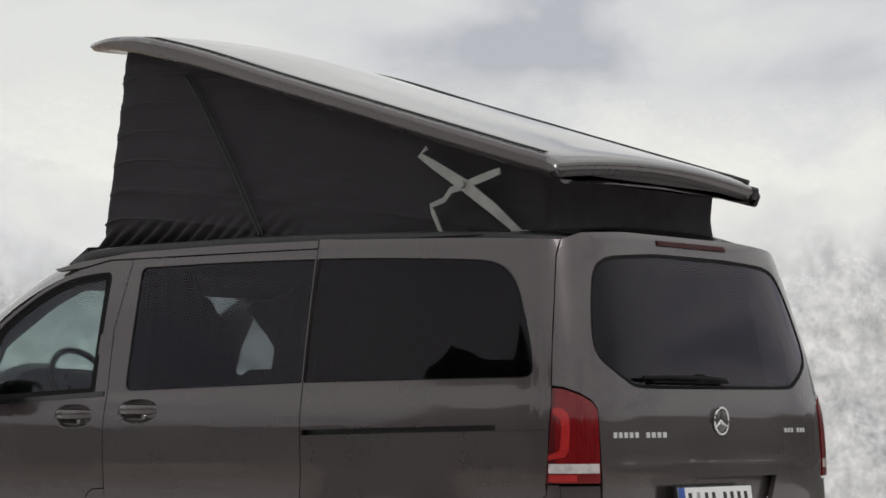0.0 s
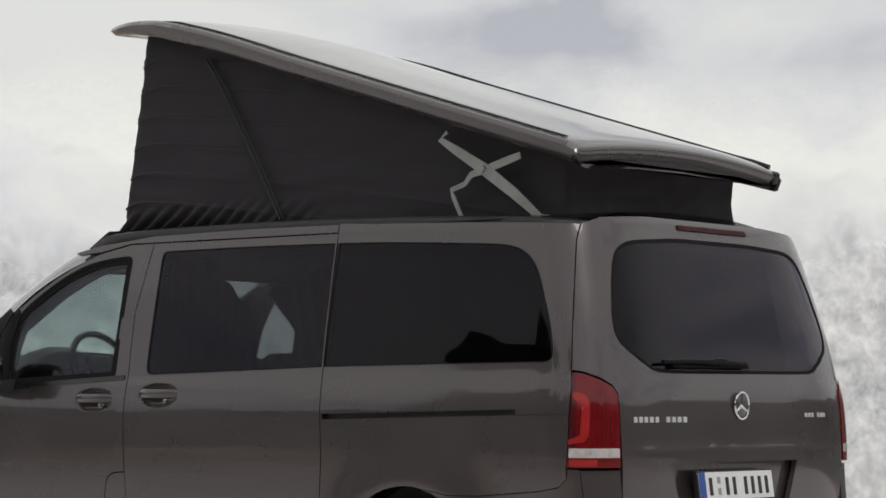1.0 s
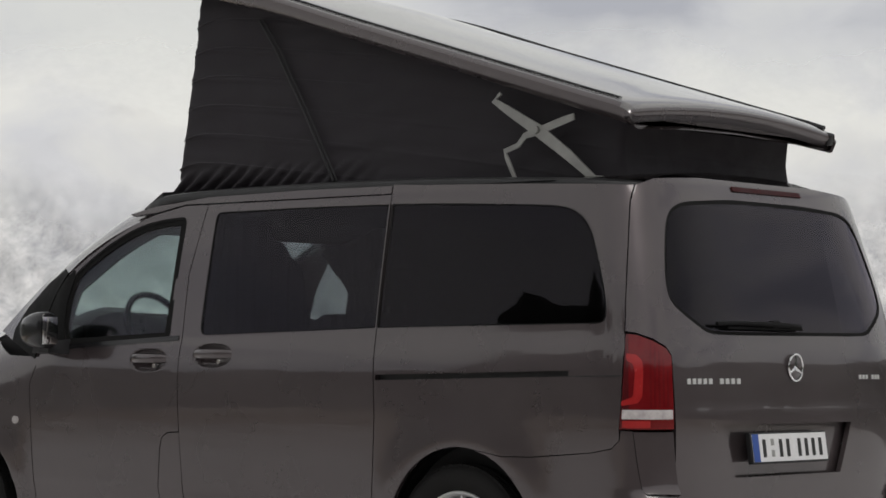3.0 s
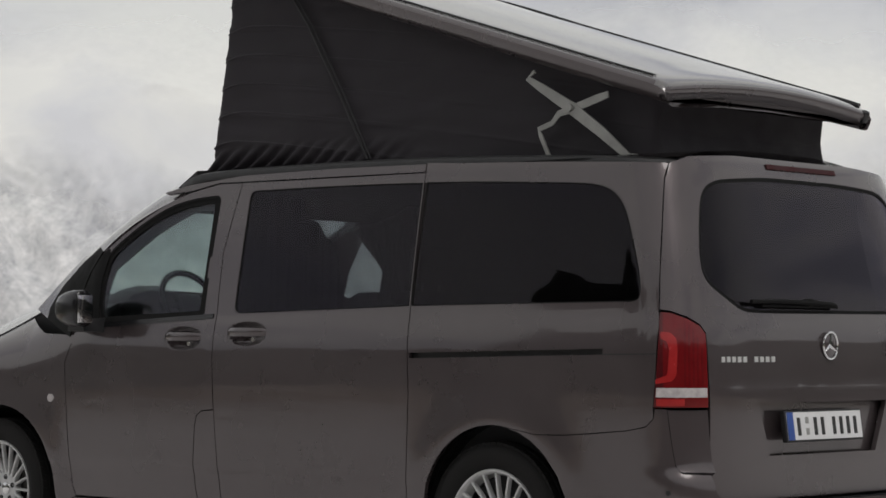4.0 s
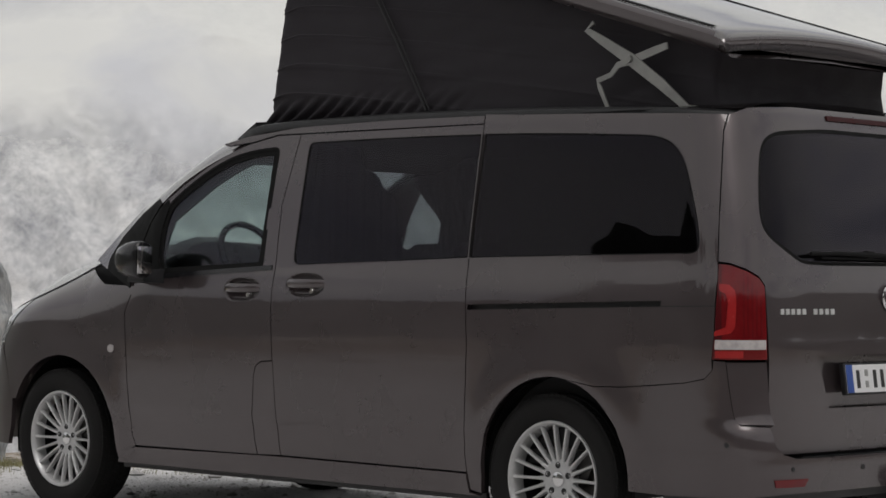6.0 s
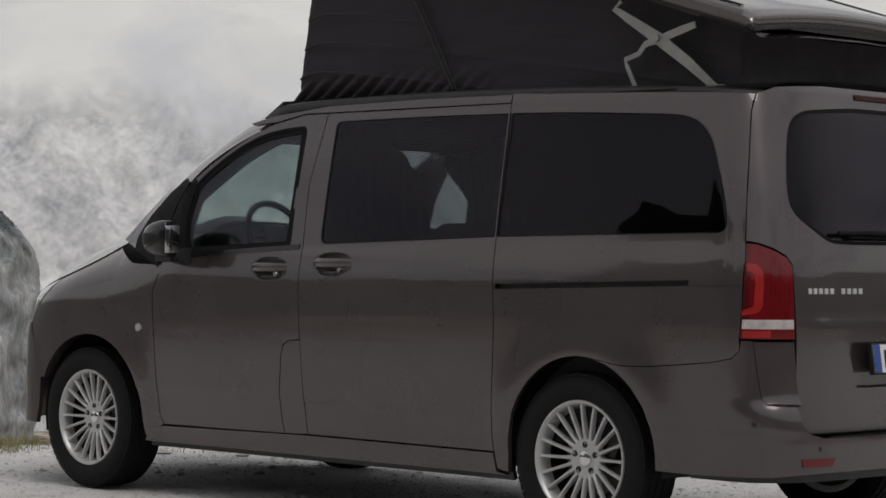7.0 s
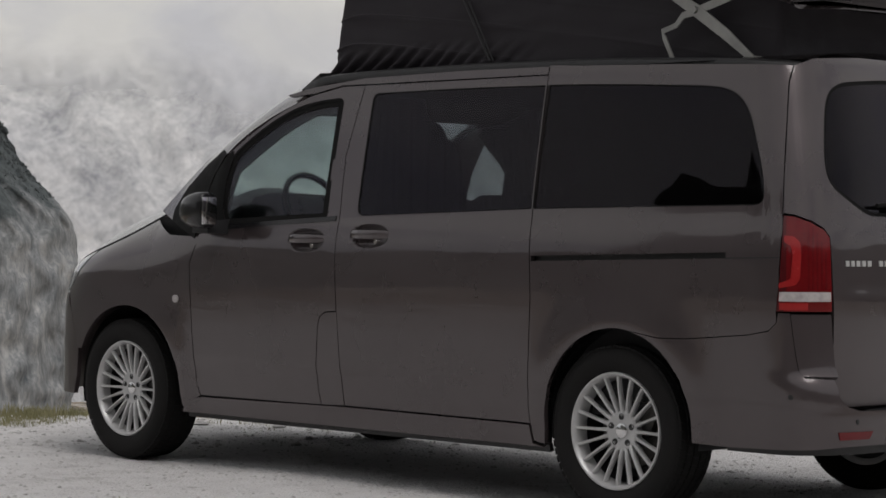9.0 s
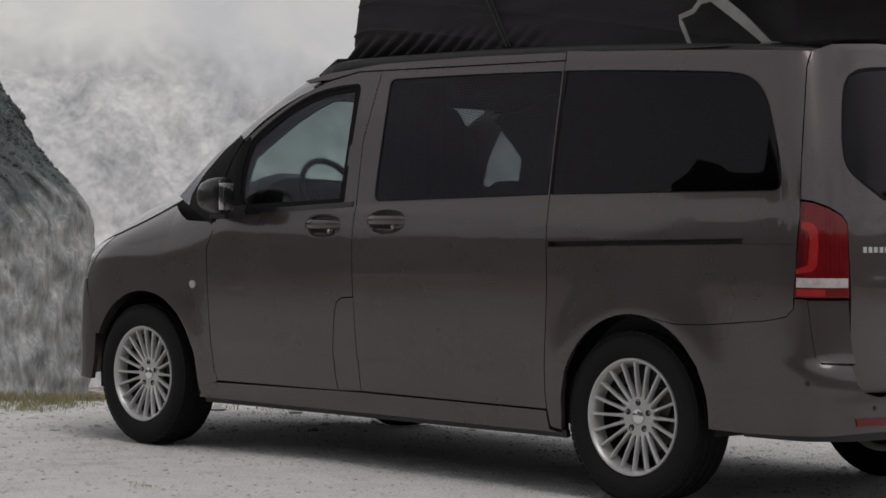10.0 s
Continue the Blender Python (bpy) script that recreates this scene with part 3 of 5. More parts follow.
hitch = part("tow_hitch", tube([(0, -.80, .30), (0, -.98, .285), (0, -1.07, .29), (0, -1.115, .325), (0, -1.12, .365)], .020, 10), BLACK, van, "black tow hitch with steel ball")
ball = bmesh.new()
bmesh.ops.create_uvsphere(ball, u_segments=16, v_segments=10, radius=.025)
ball.transform(Matrix.Translation((0, -1.12, .388)))
part("tow_ball", ball, STEEL, hitch)
for s_, z_ in ((-1.411, .521), (-.794, .428), (-.30, .42), (.30, .42), (.794, .428), (1.411, .521)):
    panel("parking_sensor", bumper_at, oval(s_, z_, .030 if abs(s_) > 1 else .012, .010, 14, 1.0), (), BLACK, bumper, off=.002, thick=.006, gap=0, cell=(.05, .05))

# ---------------------------------------------------------------- nose, bonnet, windscreen
WING_TOP = curve([3.06, 3.24, 3.40, 3.60, 3.70, 3.80], [1.195, 1.105, 1.045, .990, .963, .935])
BONNET_Z = curve([3.06, 3.3, 3.6, 3.8, 3.9, 3.96], [1.315, 1.305, 1.262, 1.195, 1.12, 1.02])
rows = []
for y in list(np.linspace(3.06, 3.70, 14)) + [3.76, 3.82, 3.88, 3.925, 3.95]:
    e = side_at(min(y, 3.70), WING_TOP(min(y, 3.70)))
    k = max(0.0, (y - 3.70) / .25)
    hw = (-e.x - .010) * (1 - .62 * k ** 1.6)
    ze = e.z - .03 * k
    zc = BONNET_Z(y)
    rows.append([(hw * u, y + .05 * k * (1 - u * u), ze + max(.012, zc - ze) * (1 - abs(u) ** 2.4)) for u in np.linspace(-1, 1, 23)])
bm = loft(rows, caps=False, closed=False)
bmesh.ops.solidify(bm, geom=bm.faces[:], thickness=.012)
part("bonnet", bm, PAINT, van, angle=50)
for m in (False, True):
    lamp = [(3.505, 1.010), (3.60, .984), (3.75, .952), (3.86, .925), (3.95, .88), (3.98, .82), (3.88, .79), (3.725, .80), (3.605, .91)]
    panel("headlight", side_at, lamp, (), LAMP_GLASS, van, "clear headlight", mirror=m, cell=(.04, .04), off=.003)
    sgx = -1 if m else 1
    # Black tube drawn along the bonnet edge to stand for its dark gap.
    part("bonnet_gap_line", tube([Vector((sgx * (p.x + .004), p.y, p.z + .003)) for p in (side_at(y, WING_TOP(y)) for y in np.linspace(3.07, 3.70, 16))], .0055, 6), BLACK, van)
    chin = [(3.60, .29), (3.583, .38), (3.578, .52), (3.66, .70), (3.742, .795), (3.90, .785), (4.02, .80)]
    panel("front_bumper_half", nose_at, [(nose_s(y, z), z) for y, z in chin] + [(1.0, .80), (1.0, .29)], (), PAINT, van, mirror=m, cell=(.04, .05), gap=0)
    panel("grille_half", nose_at, [(.56, .80), (.61, .93), (1.0, .97), (1.0, .80)], (), BLACK, van, mirror=m, cell=(.05, .05), gap=0)


def screen_at(u, v):
    """Windscreen: u across from -1 to 1, v from the base to the roof."""
    w = .745 + (.625 - .745) * v
    yb, yt = 3.06 + .14 * (1 - u * u), 2.16 + .05 * (1 - u * u)
    bulge = .036 * math.sin(math.pi * v)
    return Vector((w * u, yb + (yt - yb) * v + bulge * .6, 1.205 + .04 * (1 - u * u) + (1.755 - 1.205) * v + bulge))


panel("windscreen", screen_at, [(-1, 0), (1, 0), (1, 1), (-1, 1)], (), CLEAR, van, "clear windscreen", thick=.005, gap=0, cell=(.12, .1)).visible_shadow = False


PV = [0, .16, .36, .47, .58, .74, .87, 1.0]
PILLAR_IN = [curve(PV, c) for c in ([-.790, -.771, -.753, -.734, -.716, -.697, -.679, -.660], [3.107, 2.988, 2.793, 2.687, 2.583, 2.438, 2.337, 2.229], [1.211, 1.314, 1.460, 1.529, 1.597, 1.681, 1.738, 1.788])]
PILLAR_OUT = [curve(PV, c) for c in ([2.660, 2.650, 2.612, 2.500, 2.392, 2.245, 2.115, 1.970], [1.080, 1.218, 1.372, 1.478, 1.556, 1.632, 1.684, 1.728])]


def pillar_at(u, v):
    """Windscreen pillar: u from the glass to the door, v up."""
    a = Vector([c(v) for c in PILLAR_IN])
    b = side_at(PILLAR_OUT[0](v), PILLAR_OUT[1](v))
    return a.lerp(b, u) + Vector((-.010, .004, .006)) * math.sin(math.pi * min(1, max(0, u)))


def far_pillar_at(u, v):
    bow = .045 * max(0.0, math.sin(math.pi * min(1.0, max(0.0, v))))
    a = Vector((-.765 + .135 * v, 3.20 - .99 * v + bow * .6, min(1.215 + .535 * v, 1.785) + bow))
    b = side_at(2.82 + (2.452 - 2.82) * max(0.0, v) ** .75, min(1.10 + .645 * v, 1.772))
    return a.lerp(b, u)


for m in (False, True):
    fn = far_pillar_at if m else pillar_at
    panel("windscreen_pillar", fn, [(0, 0), (1, 0), (1, 1), (0, 1)], (), PAINT, van, mirror=m, gap=0, cell=(.15, .06))
    panel("quarter_trim", fn, [(.40, 0), (1.02, 0), (1.02, .47), (.66, .47), (.34, .36), (.24, .2), (.30, .06)], (), SEAL, van, "black triangular trim", mirror=m, off=.003, thick=.006, gap=0, cell=(.1, .05))


def door_mirror(sx, host):
    """Housing, glass and foot of an outside mirror."""
    sec = []
    for y, cx, hx, hz in ((2.352, 1.105, .046, .072), (2.356, 1.106, .053, .081), (2.372, 1.105, .057, .085), (2.42, 1.095, .066, .085), (2.48, 1.080, .068, .079), (2.54, 1.070, .054, .063), (2.58, 1.062, .035, .041), (2.60, 1.058, .015, .02)):
        sec.append([(sx * (cx + hx * math.copysign(abs(math.cos(a)) ** .7, math.cos(a))), y, 1.209 + hz * math.copysign(abs(math.sin(a)) ** .7, math.sin(a))) for a in np.linspace(0, 2 * math.pi, 29)[:-1]])
    h = part("mirror_housing", loft(sec), GLOSS_BLACK, host, "dark door mirror with black foot", angle=60)
    part("mirror_glass", box((.078, .006, .126), (sx * 1.106, 2.3485, 1.207), (0, 0, 8 * sx), .0025), MIRROR, host)
    part("mirror_foot", loft([[(sx * .925, y, z) for y, z in ((2.40, 1.10), (2.55, 1.10), (2.54, 1.16), (2.41, 1.17))], [(sx * 1.07, y, z) for y, z in ((2.40, 1.105), (2.52, 1.105), (2.51, 1.155), (2.41, 1.16))]]), BLACK, host)


door_mirror(-1, fdL)
door_mirror(1, fdR)
for m, host in ((False, wingL), (True, wingR)):
    panel("side_repeater", side_at, oval(2.772, .789, .022, .019, 16, 1.0), (), WHITE_LENS, host, "small clear indicator", mirror=m, off=.006, thick=.012, gap=0, cell=(.02, .02))

# things on the tailgate
for i, wd in enumerate((1.2, 1, 1, 1, 1, .5, 1, 1, 1, 1)):
    if i == 5:
        continue
    a = -.79 + .039 * i
    gate_bar("badge_bar", a, a + .024, 1.005, 1.026, BADGE, off=.004, thick=.006)
for i in range(7):
    if i == 3:
        continue
    a = .482 + .028 * i
    gate_bar("badge_bar", a, a + .017, 1.022, 1.040, BADGE, off=.004, thick=.006)
em = rear_at(-.020, 1.069)
ring = tube([(em.x + .049 * math.cos(a), em.y - .010, em.z + .053 * math.sin(a)) for a in np.linspace(0, 2 * math.pi, 37)[:-1]], .0048, 8, closed=True)
part("emblem_ring", ring, CHROME, gate, "round chrome emblem")
for k in range(3):
    a = math.pi / 2 + k * 2 * math.pi / 3
    c_, s_ = math.cos(a), math.sin(a)
    arm = loft([[(em.x + c_ * r - s_ * q * h, em.y - .010 - d, em.z + s_ * r + c_ * q * h) for q, d in ((-1, 0), (0, .005), (1, 0), (0, -.003))] for r, h in ((.0, .011), (.022, .0065), (.047, .0015))])
    part("emblem_arm", arm, CHROME, gate)
disc = lathe([(.001, -.003), (.040, -.003), (.047, .001), (.047, .006)], 32)
disc.transform(Matrix.Translation((em.x, em.y - .006, em.z)) @ Matrix.Rotation(math.pi / 2, 4, "Z"))
part("emblem_disc", disc, PAINT, gate)
# wiper
part("wiper", merge(tube([rear_at(a, b) + Vector((0, -c, 0)) for a, b, c in ((-.585, 1.236, .022), (-.40, 1.240, .030), (-.1, 1.236, .030), (.03, 1.230, .024))], [.008, .008, .010, .009], 8),
                    tube([rear_at(a, 1.222) + Vector((0, -.014, 0)) for a in np.linspace(-.5, .06, 9)], .006, 6),
                    box((.05, .03, .03), tuple(rear_at(-.16, 1.238) + Vector((0, -.02, 0))), (0, 0, 0), .008)), SEAL, gate, "black rear wiper")
# number plate: holder, plate, plain bars for its characters
pc = Vector((-.092, -.985, .755))
plate = part("number_plate", merge(box((.535, .022, .122), tuple(pc), (-8, 0, 0), .004)), BLACK, van, "white number plate in a black holder")
tilt = Matrix.Translation(pc) @ Matrix.Rotation(radians(-8), 4, "X")


def on_plate(name, x, z, w, h, mat, lift, r=0.0):
    b = box((w, .003, h), (x, -.0125 - lift, z), (0, 0, 0), .001, 1)
    b.transform(tilt)
    part(name, b, mat, plate)


on_plate("plate_face", 0, 0, .518, .108, PLATE_WHITE, .0)
on_plate("plate_strip", -.2375, 0, .043, .108, PLATE_BLUE, .0015)
for x in (-.182, -.068, -.018, .062, .112, .162, .212):
    on_plate("plate_bar", x, -.002, .022, .070, INK, .002)
for z in (.022, -.022):
    on_plate("plate_seal", -.125, z, .022, .026, STEEL, .002)

# ---------------------------------------------------------------- roof under the tent
bm = bmesh.new()
rows = []
for i in range(25):
    y = -.70 + (2.20 + .70) * i / 24
    row = []
    for k in range(17):
        u = -1 + 2 * k / 16
        z = 1.795 + .05 * (1 - abs(u) ** 3) - .10 * max(0, (y - 1.7) / .5) ** 2
        row.append(bm.verts.new((u * .815 * (1 - .14 * max(0, (y - 1.8) / .4) ** 2 - .22 * max(0, (-.30 - y) / .40) ** 2), y, z)))
    rows.append(row)
for a, b in zip(rows, rows[1:]):
    for k in range(16):
        bm.faces.new((a[k], a[k + 1], b[k + 1], b[k]))
bmesh.ops.solidify(bm, geom=bm.faces[:], thickness=.02)
part("roof_panel", bm, PAINT_SKY_SHEEN, van)

bm = loft([[(x, 2.24 - .10 * (abs(x) / .7) ** 2, 1.778 + .03 * (1 - (x / .7) ** 2)), (x, 2.00, 1.85 + .03 * (1 - (x / .7) ** 2)), (x, 2.00, 1.775), (x, 2.22 - .10 * (abs(x) / .7) ** 2, 1.755)] for x in np.linspace(-.74, .74, 13)])
part("roof_header", bm, BLACK, van, angle=40)

# ---------------------------------------------------------------- wheels


def wheel(x, y, turn, out):
    """A wheel whose face looks along out * x."""
    w = group_part("wheel")
    w.matrix_basis = pose(x, y, .337, 0, 0, turn if out < 0 else turn + 180)
    # built with the face towards -x
    prof = [(.232, -.092), (.25, -.108), (.285, -.118), (.312, -.112), (.328, -.100), (.3375, -.082), (.3395, -.04), (.340, 0), (.3395, .04), (.3375, .082), (.328, .10), (.30, .115), (.25, .108), (.232, .09)]
    tyre = part("tyre", lathe(prof, 72), RUBBER, w, "black rubber tyre")
    blocks = bmesh.new()
    n = 64
    for i in range(n):
        for xx, ww, sk in ((-.083, .028, .018), (-.042, .030, .0), (0, .030, .006), (.042, .030, .0), (.083, .028, -.018)):
            a = 2 * math.pi * (i + (.5 if abs(xx) == .042 else 0)) / n
            r = .3405 - (.004 if abs(xx) > .08 else 0)
            b = [blocks.verts.new((xx + dx * ww / 2, math.cos(a + da * .042 + dx * sk) * rr, math.sin(a + da * .042 + dx * sk) * rr)) for rr in (r - .006, r + .004) for dx, da in ((-1, -1), (1, -1), (1, 1), (-1, 1))]
            for q in ((0, 1, 2, 3), (4, 7, 6, 5), (0, 4, 5, 1), (1, 5, 6, 2), (2, 6, 7, 3), (3, 7, 4, 0)):
                blocks.faces.new([b[j] for j in q])
    bmesh.ops.recalc_face_normals(blocks, faces=blocks.faces)
    part("tread", blocks, RUBBER, w, smooth=False)
    rim = part("rim", lathe([(.236, -.094), (.233, -.102), (.226, -.102), (.219, -.094), (.215, -.08), (.208, -.05), (.205, .08), (.225, .085), (.236, .085)], 64), ALLOY, w, "silver multi-spoke alloy rim")
    for i in range(20):
        a = 2 * math.pi * i / 20
        sec = []
        for r, x0, hw, dp in ((.062, -.058, .0105, .03), (.10, -.070, .0075, .028), (.15, -.080, .0062, .024), (.195, -.087, .0068, .022), (.222, -.090, .0085, .02)):
            sec.append([(x0 + .0, -hw * .55, r), (x0 + .0, hw * .55, r), (x0 + .006, hw, r), (x0 + dp, hw * .8, r), (x0 + dp, -hw * .8, r), (x0 + .006, -hw, r)])
        sp = loft(sec)
        sp.transform(Matrix.Rotation(a, 4, "X"))
        part("spoke", sp, ALLOY, w)
    part("hub", lathe([(.001, -.054), (.03, -.056), (.045, -.060), (.066, -.062), (.080, -.058), (.083, -.03), (.04, -.02), (.001, -.02)], 40), ALLOY, w)
    part("centre_cap", lathe([(.001, -.066), (.022, -.066), (.029, -.063), (.031, -.056)], 32), CHROME, w)
    # Lug holes as black discs: the shade inside them is put into the colour.
    for i in range(5):
        a = 2 * math.pi * (i + .25) / 5
        b = lathe([(.001, -.0615), (.0085, -.0615), (.0125, -.064), (.0135, -.058)], 16)
        b.transform(Matrix.Translation((0, math.cos(a) * .056, math.sin(a) * .056)))
        part("lug_hole", b, INK, w)
    part("brake_disc", lathe([(.001, .0), (.15, .0), (.152, .012), (.152, .02), (.001, .022)], 40), DARK_STEEL, w)
    part("barrel", lathe([(.204, -.04), (.204, .08), (.001, .082)], 40), BLACK, w)
    part("brake_caliper", box((.06, .07, .14), (.0, -.11, .05), (25, 0, 0), .012), DARK_STEEL, w)
    return w


wheel(-.828, 0.0, 0, -1)
wheel(-.838, 3.2, 0, -1)
wheel(.828, 0.0, 0, 1)
wheel(.838, 3.2, 0, 1)
for cy, cz, r in ((-.03, .36, .392), (3.16, .33, .420)):
    for sx in (-1, 1):
        bm = bmesh.new()
        ring = []
        for i in range(21):
            a = math.pi * (-.06 + 1.12 * i / 20)
            ring.append([bm.verts.new((sx * xx, cy + r * math.cos(a), cz + r * math.sin(a))) for xx in (.915, .60)])
        for a, b in zip(ring, ring[1:]):
            bm.faces.new((a[0], a[1], b[1], b[0]))
        bm.faces.new([q[1] for q in ring])
        bmesh.ops.solidify(bm, geom=bm.faces[:], thickness=.006)
        part("wheel_arch_liner", bm, BLACK, van, smooth=False)
part("underbody", box((1.5, 2.4, .10), (0, 1.58, .37), (0, 0, 0), .03), BLACK, van)
for sx in (-1, 1):
    part("inner_sill", box((.06, 2.30, .20), (sx * .875, 1.56, .34), (0, 0, 0), .01), INK, van)
part("rear_underbody", box((1.1, .55, .12), (0, -.66, .41), (0, 0, 0), .03), BLACK, van)
part("front_underbody", box((1.15, .9, .12), (0, 3.3, .39), (0, 0, 0), .03), BLACK, van)

# ---------------------------------------------------------------- pop-up roof
tray_z = curve([-.76, -.3, .4, 1.0, 1.6, 1.95, 2.10, 2.25], [1.785, 1.812, 1.838, 1.845, 1.842, 1.830, 1.795, 1.735])
roof_z = curve([-.69, -.65, -.43, .16, .80, 1.50, 1.78, 1.95, 2.12], [2.072, 2.090, 2.158, 2.338, 2.534, 2.746, 2.806, 2.817, 2.806])


def roof_pt(x, y, h):
    """A point of the raised roof, h above the line of its edge."""
    return Vector((x, y, roof_z(y) + h))


def roof_section(y, drop=0.0):
    """One cross-section; drop lowers its top where the tail edge rolls over."""
    end = max(0.0, (y - 1.62) / .50)
    w = .728 - .055 * end ** 2.6
    t = .087 - .052 * end ** 1.4
    crown = .045 * (1 - .4 * end)
    pts = [(-w + .055, -t), (-w + .030, -t * .93), (-w + .010, -t * .62), (-w, -.024 - drop * .5), (-w + .012, -.006 - drop * .8), (-w + .040, .002 - drop)]
    n = 14
    for k in range(1, n):
        u = -1 + 2 * k / n
        pts.append((u * (w - .040), .002 + crown * (1 - u * u) - drop))
    pts += [(-a, b) for a, b in pts[5::-1]]
    pts += [(w * .5, -t * .9 + .012), (0, -t * .9 + .018), (-w * .5, -t * .9 + .012)]
    return [roof_pt(a, y - .035 * (abs(a) / w) ** 4 * end, b) for a, b in pts]


roof_tail = [(-.650, .082), (-.662, .068), (-.673, .054), (-.681, .041), (-.686, .030), (-.687, .021), (-.683, .013), (-.673, .007), (-.656, .003), (-.635, .001), (-.605, 0)]
roof_stops = roof_tail + [(-.57 + 2.60 * i / 44, 0) for i in range(45)] + [(2.06, 0), (2.09, 0), (2.11, 0), (2.118, 0)]
roof = part("raised_roof", loft([roof_section(y, d) for y, d in roof_stops]), PAINT_SKY_SHEEN, van, "raised brown roof shell, hinged at the tail", angle=50)
roof.data.materials.append(PAINT)          # one paint in two copies: upward faces keep the one boosted for sky sheen
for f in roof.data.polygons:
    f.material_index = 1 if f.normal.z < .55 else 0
part("roof_end_cap", box((.045, .060, .058), (.690, -.662, 2.050), (14, 0, 0), .016, 3), GLOSS_BLACK, roof, "black end cap of the roof strip")
for x, r_ in ((-.688, .003), (-.670, .003), (.690, .011)):
    part("roof_strip", tube([roof_pt(x, y, .007 + .002 * (abs(x) < .68)) for y in np.linspace(-.65 if x > 0 else -.60, 1.62, 26)] + [roof_pt(x, 1.70, 0)], r_, 6), GLOSS_BLACK, roof, "thin black roof strip")

# tent: a rounded loop of cloth from the tray to the raised roof
def tent_pt(q, f):
    """q round the outline, f from the foot to the top."""
    yr, yf0, yf1 = -.575, 2.122, 1.945
    yf = yf0 + (yf1 - yf0) * f ** .6
    hw = .615 - .02 * f
    r = .045
    segs = [("l", yf - r - (yr + r)), ("c", r * 1.57), ("b", 2 * (hw - r)), ("c2", r * 1.57), ("r", yf - yr - 2 * r), ("c3", r * 1.57), ("f", 2 * (hw - r)), ("c4", r * 1.57)]
    tot = sum(b for _, b in segs)
    d = (q % 1.0) * tot
    for name_, ln in segs:
        if d <= ln:
            break
        d -= ln
    k = d / ln
    a = k * math.pi / 2
    if name_ == "l":
        p, nrm = (-hw, yf - r - d), (-1, 0)
    elif name_ == "c":
        p, nrm = (-hw + r - r * math.cos(a), yr + r - r * math.sin(a)), (-math.cos(a), -math.sin(a))
    elif name_ == "b":
        p, nrm = (-hw + r + d, yr), (0, -1)
    elif name_ == "c2":
        p, nrm = (hw - r + r * math.sin(a), yr + r - r * math.cos(a)), (math.sin(a), -math.cos(a))
    elif name_ == "r":
        p, nrm = (hw, yr + r + d), (1, 0)
    elif name_ == "c3":
        p, nrm = (hw - r + r * math.cos(a), yf - r + r * math.sin(a)), (math.cos(a), math.sin(a))
    elif name_ == "f":
        p, nrm = (hw - r - d, yf), (0, 1)
    else:
        p, nrm = (-hw + r - r * math.sin(a), yf - r + r * math.cos(a)), (-math.sin(a), math.cos(a))
    x, y = p
    zb = tray_z(y) - .012
    zt = roof_z(y) - .032
    z = zb + (zt - zb) * f
    hgt = z - zb
    sag = -.040 * math.sin(math.pi * f) * (.25 + .55 * max(0.0, -nrm[1]) + .9 * min(1.0, max(0.0, (-.15 - y) / .35)) * (nrm[0] > .3))
    front = min(1.0, max(0.0, (y - .7) / 1.0))
    ph = ((hgt + .12 * max(0.0, 1.95 - y)) / .132 + .25) % 1.0
    fold = .008 * (.35 + .65 * front) * math.exp(-((ph - .5) / .05) ** 2) * (.6 + .4 * noise.noise(Vector((y * 2.0, hgt * 8, 4))))
    low = max(0.0, 1 - hgt / .14) * front
    fold += .036 * low * math.sin((y * 1.0 + hgt * 1.3) * 2 * math.pi / .105 + 1.5 * math.sin(y * 5))
    fold += .012 * noise.noise(Vector((x * 2, y * 2.2, z * 5))) + .006 * noise.noise(Vector((x * 9, y * 6, z * 16)))
    return Vector((x + nrm[0] * (sag + fold), y + nrm[1] * (sag + fold), z))


bm = bmesh.new()
NQ, NFV = 420, 90
grid = [[bm.verts.new(tent_pt(i / NQ, j / NFV)) for j in range(NFV + 1)] for i in range(NQ)]
for i in range(NQ):
    for j in range(NFV):
        bm.faces.new((grid[i][j], grid[(i + 1) % NQ][j], grid[(i + 1) % NQ][j + 1], grid[i][j + 1]))
bmesh.ops.recalc_face_normals(bm, faces=bm.faces)
tent = part("tent_wall", bm, FABRIC, van, "black tent cloth with wrinkled foot", angle=80)
for k in range(1, 7):
    line = []
    for q in np.linspace(-.012, .155, 44):
        foot, top_ = tent_pt(q, 0.0), tent_pt(q, 1.0)
        f = (.132 * (k + .25) - .12 * max(0.0, 1.95 - foot.y)) / max(.2, top_.z - foot.z)
        if .02 < f < .97:
            line.append(tent_pt(q, f) + Vector((-.0015, .0008, 0)))
    part("tent_seam", tube(line, [.0030 * (1 - .85 * i / len(line)) for i in range(len(line))], 6), SEAM_HIGHLIGHT, tent, "thin sewn seam with a painted highlight")
for sx in (-1, 1):
    part("tent_strap", tube([(sx * .612, 1.503, 2.61), (sx * .612, 1.40, 2.475), (sx * .618, 1.19, 2.15), (sx * .634, 1.005, 1.862)], .006, 6), BLACK, tent, "black elastic strap")
    part("tent_strap", tube([(sx * .612, 1.478, 2.61), (sx * .612, 1.375, 2.475), (sx * .618, 1.165, 2.15), (sx * .634, .985, 1.862)], .0035, 6), BLACK, tent, "black elastic strap")

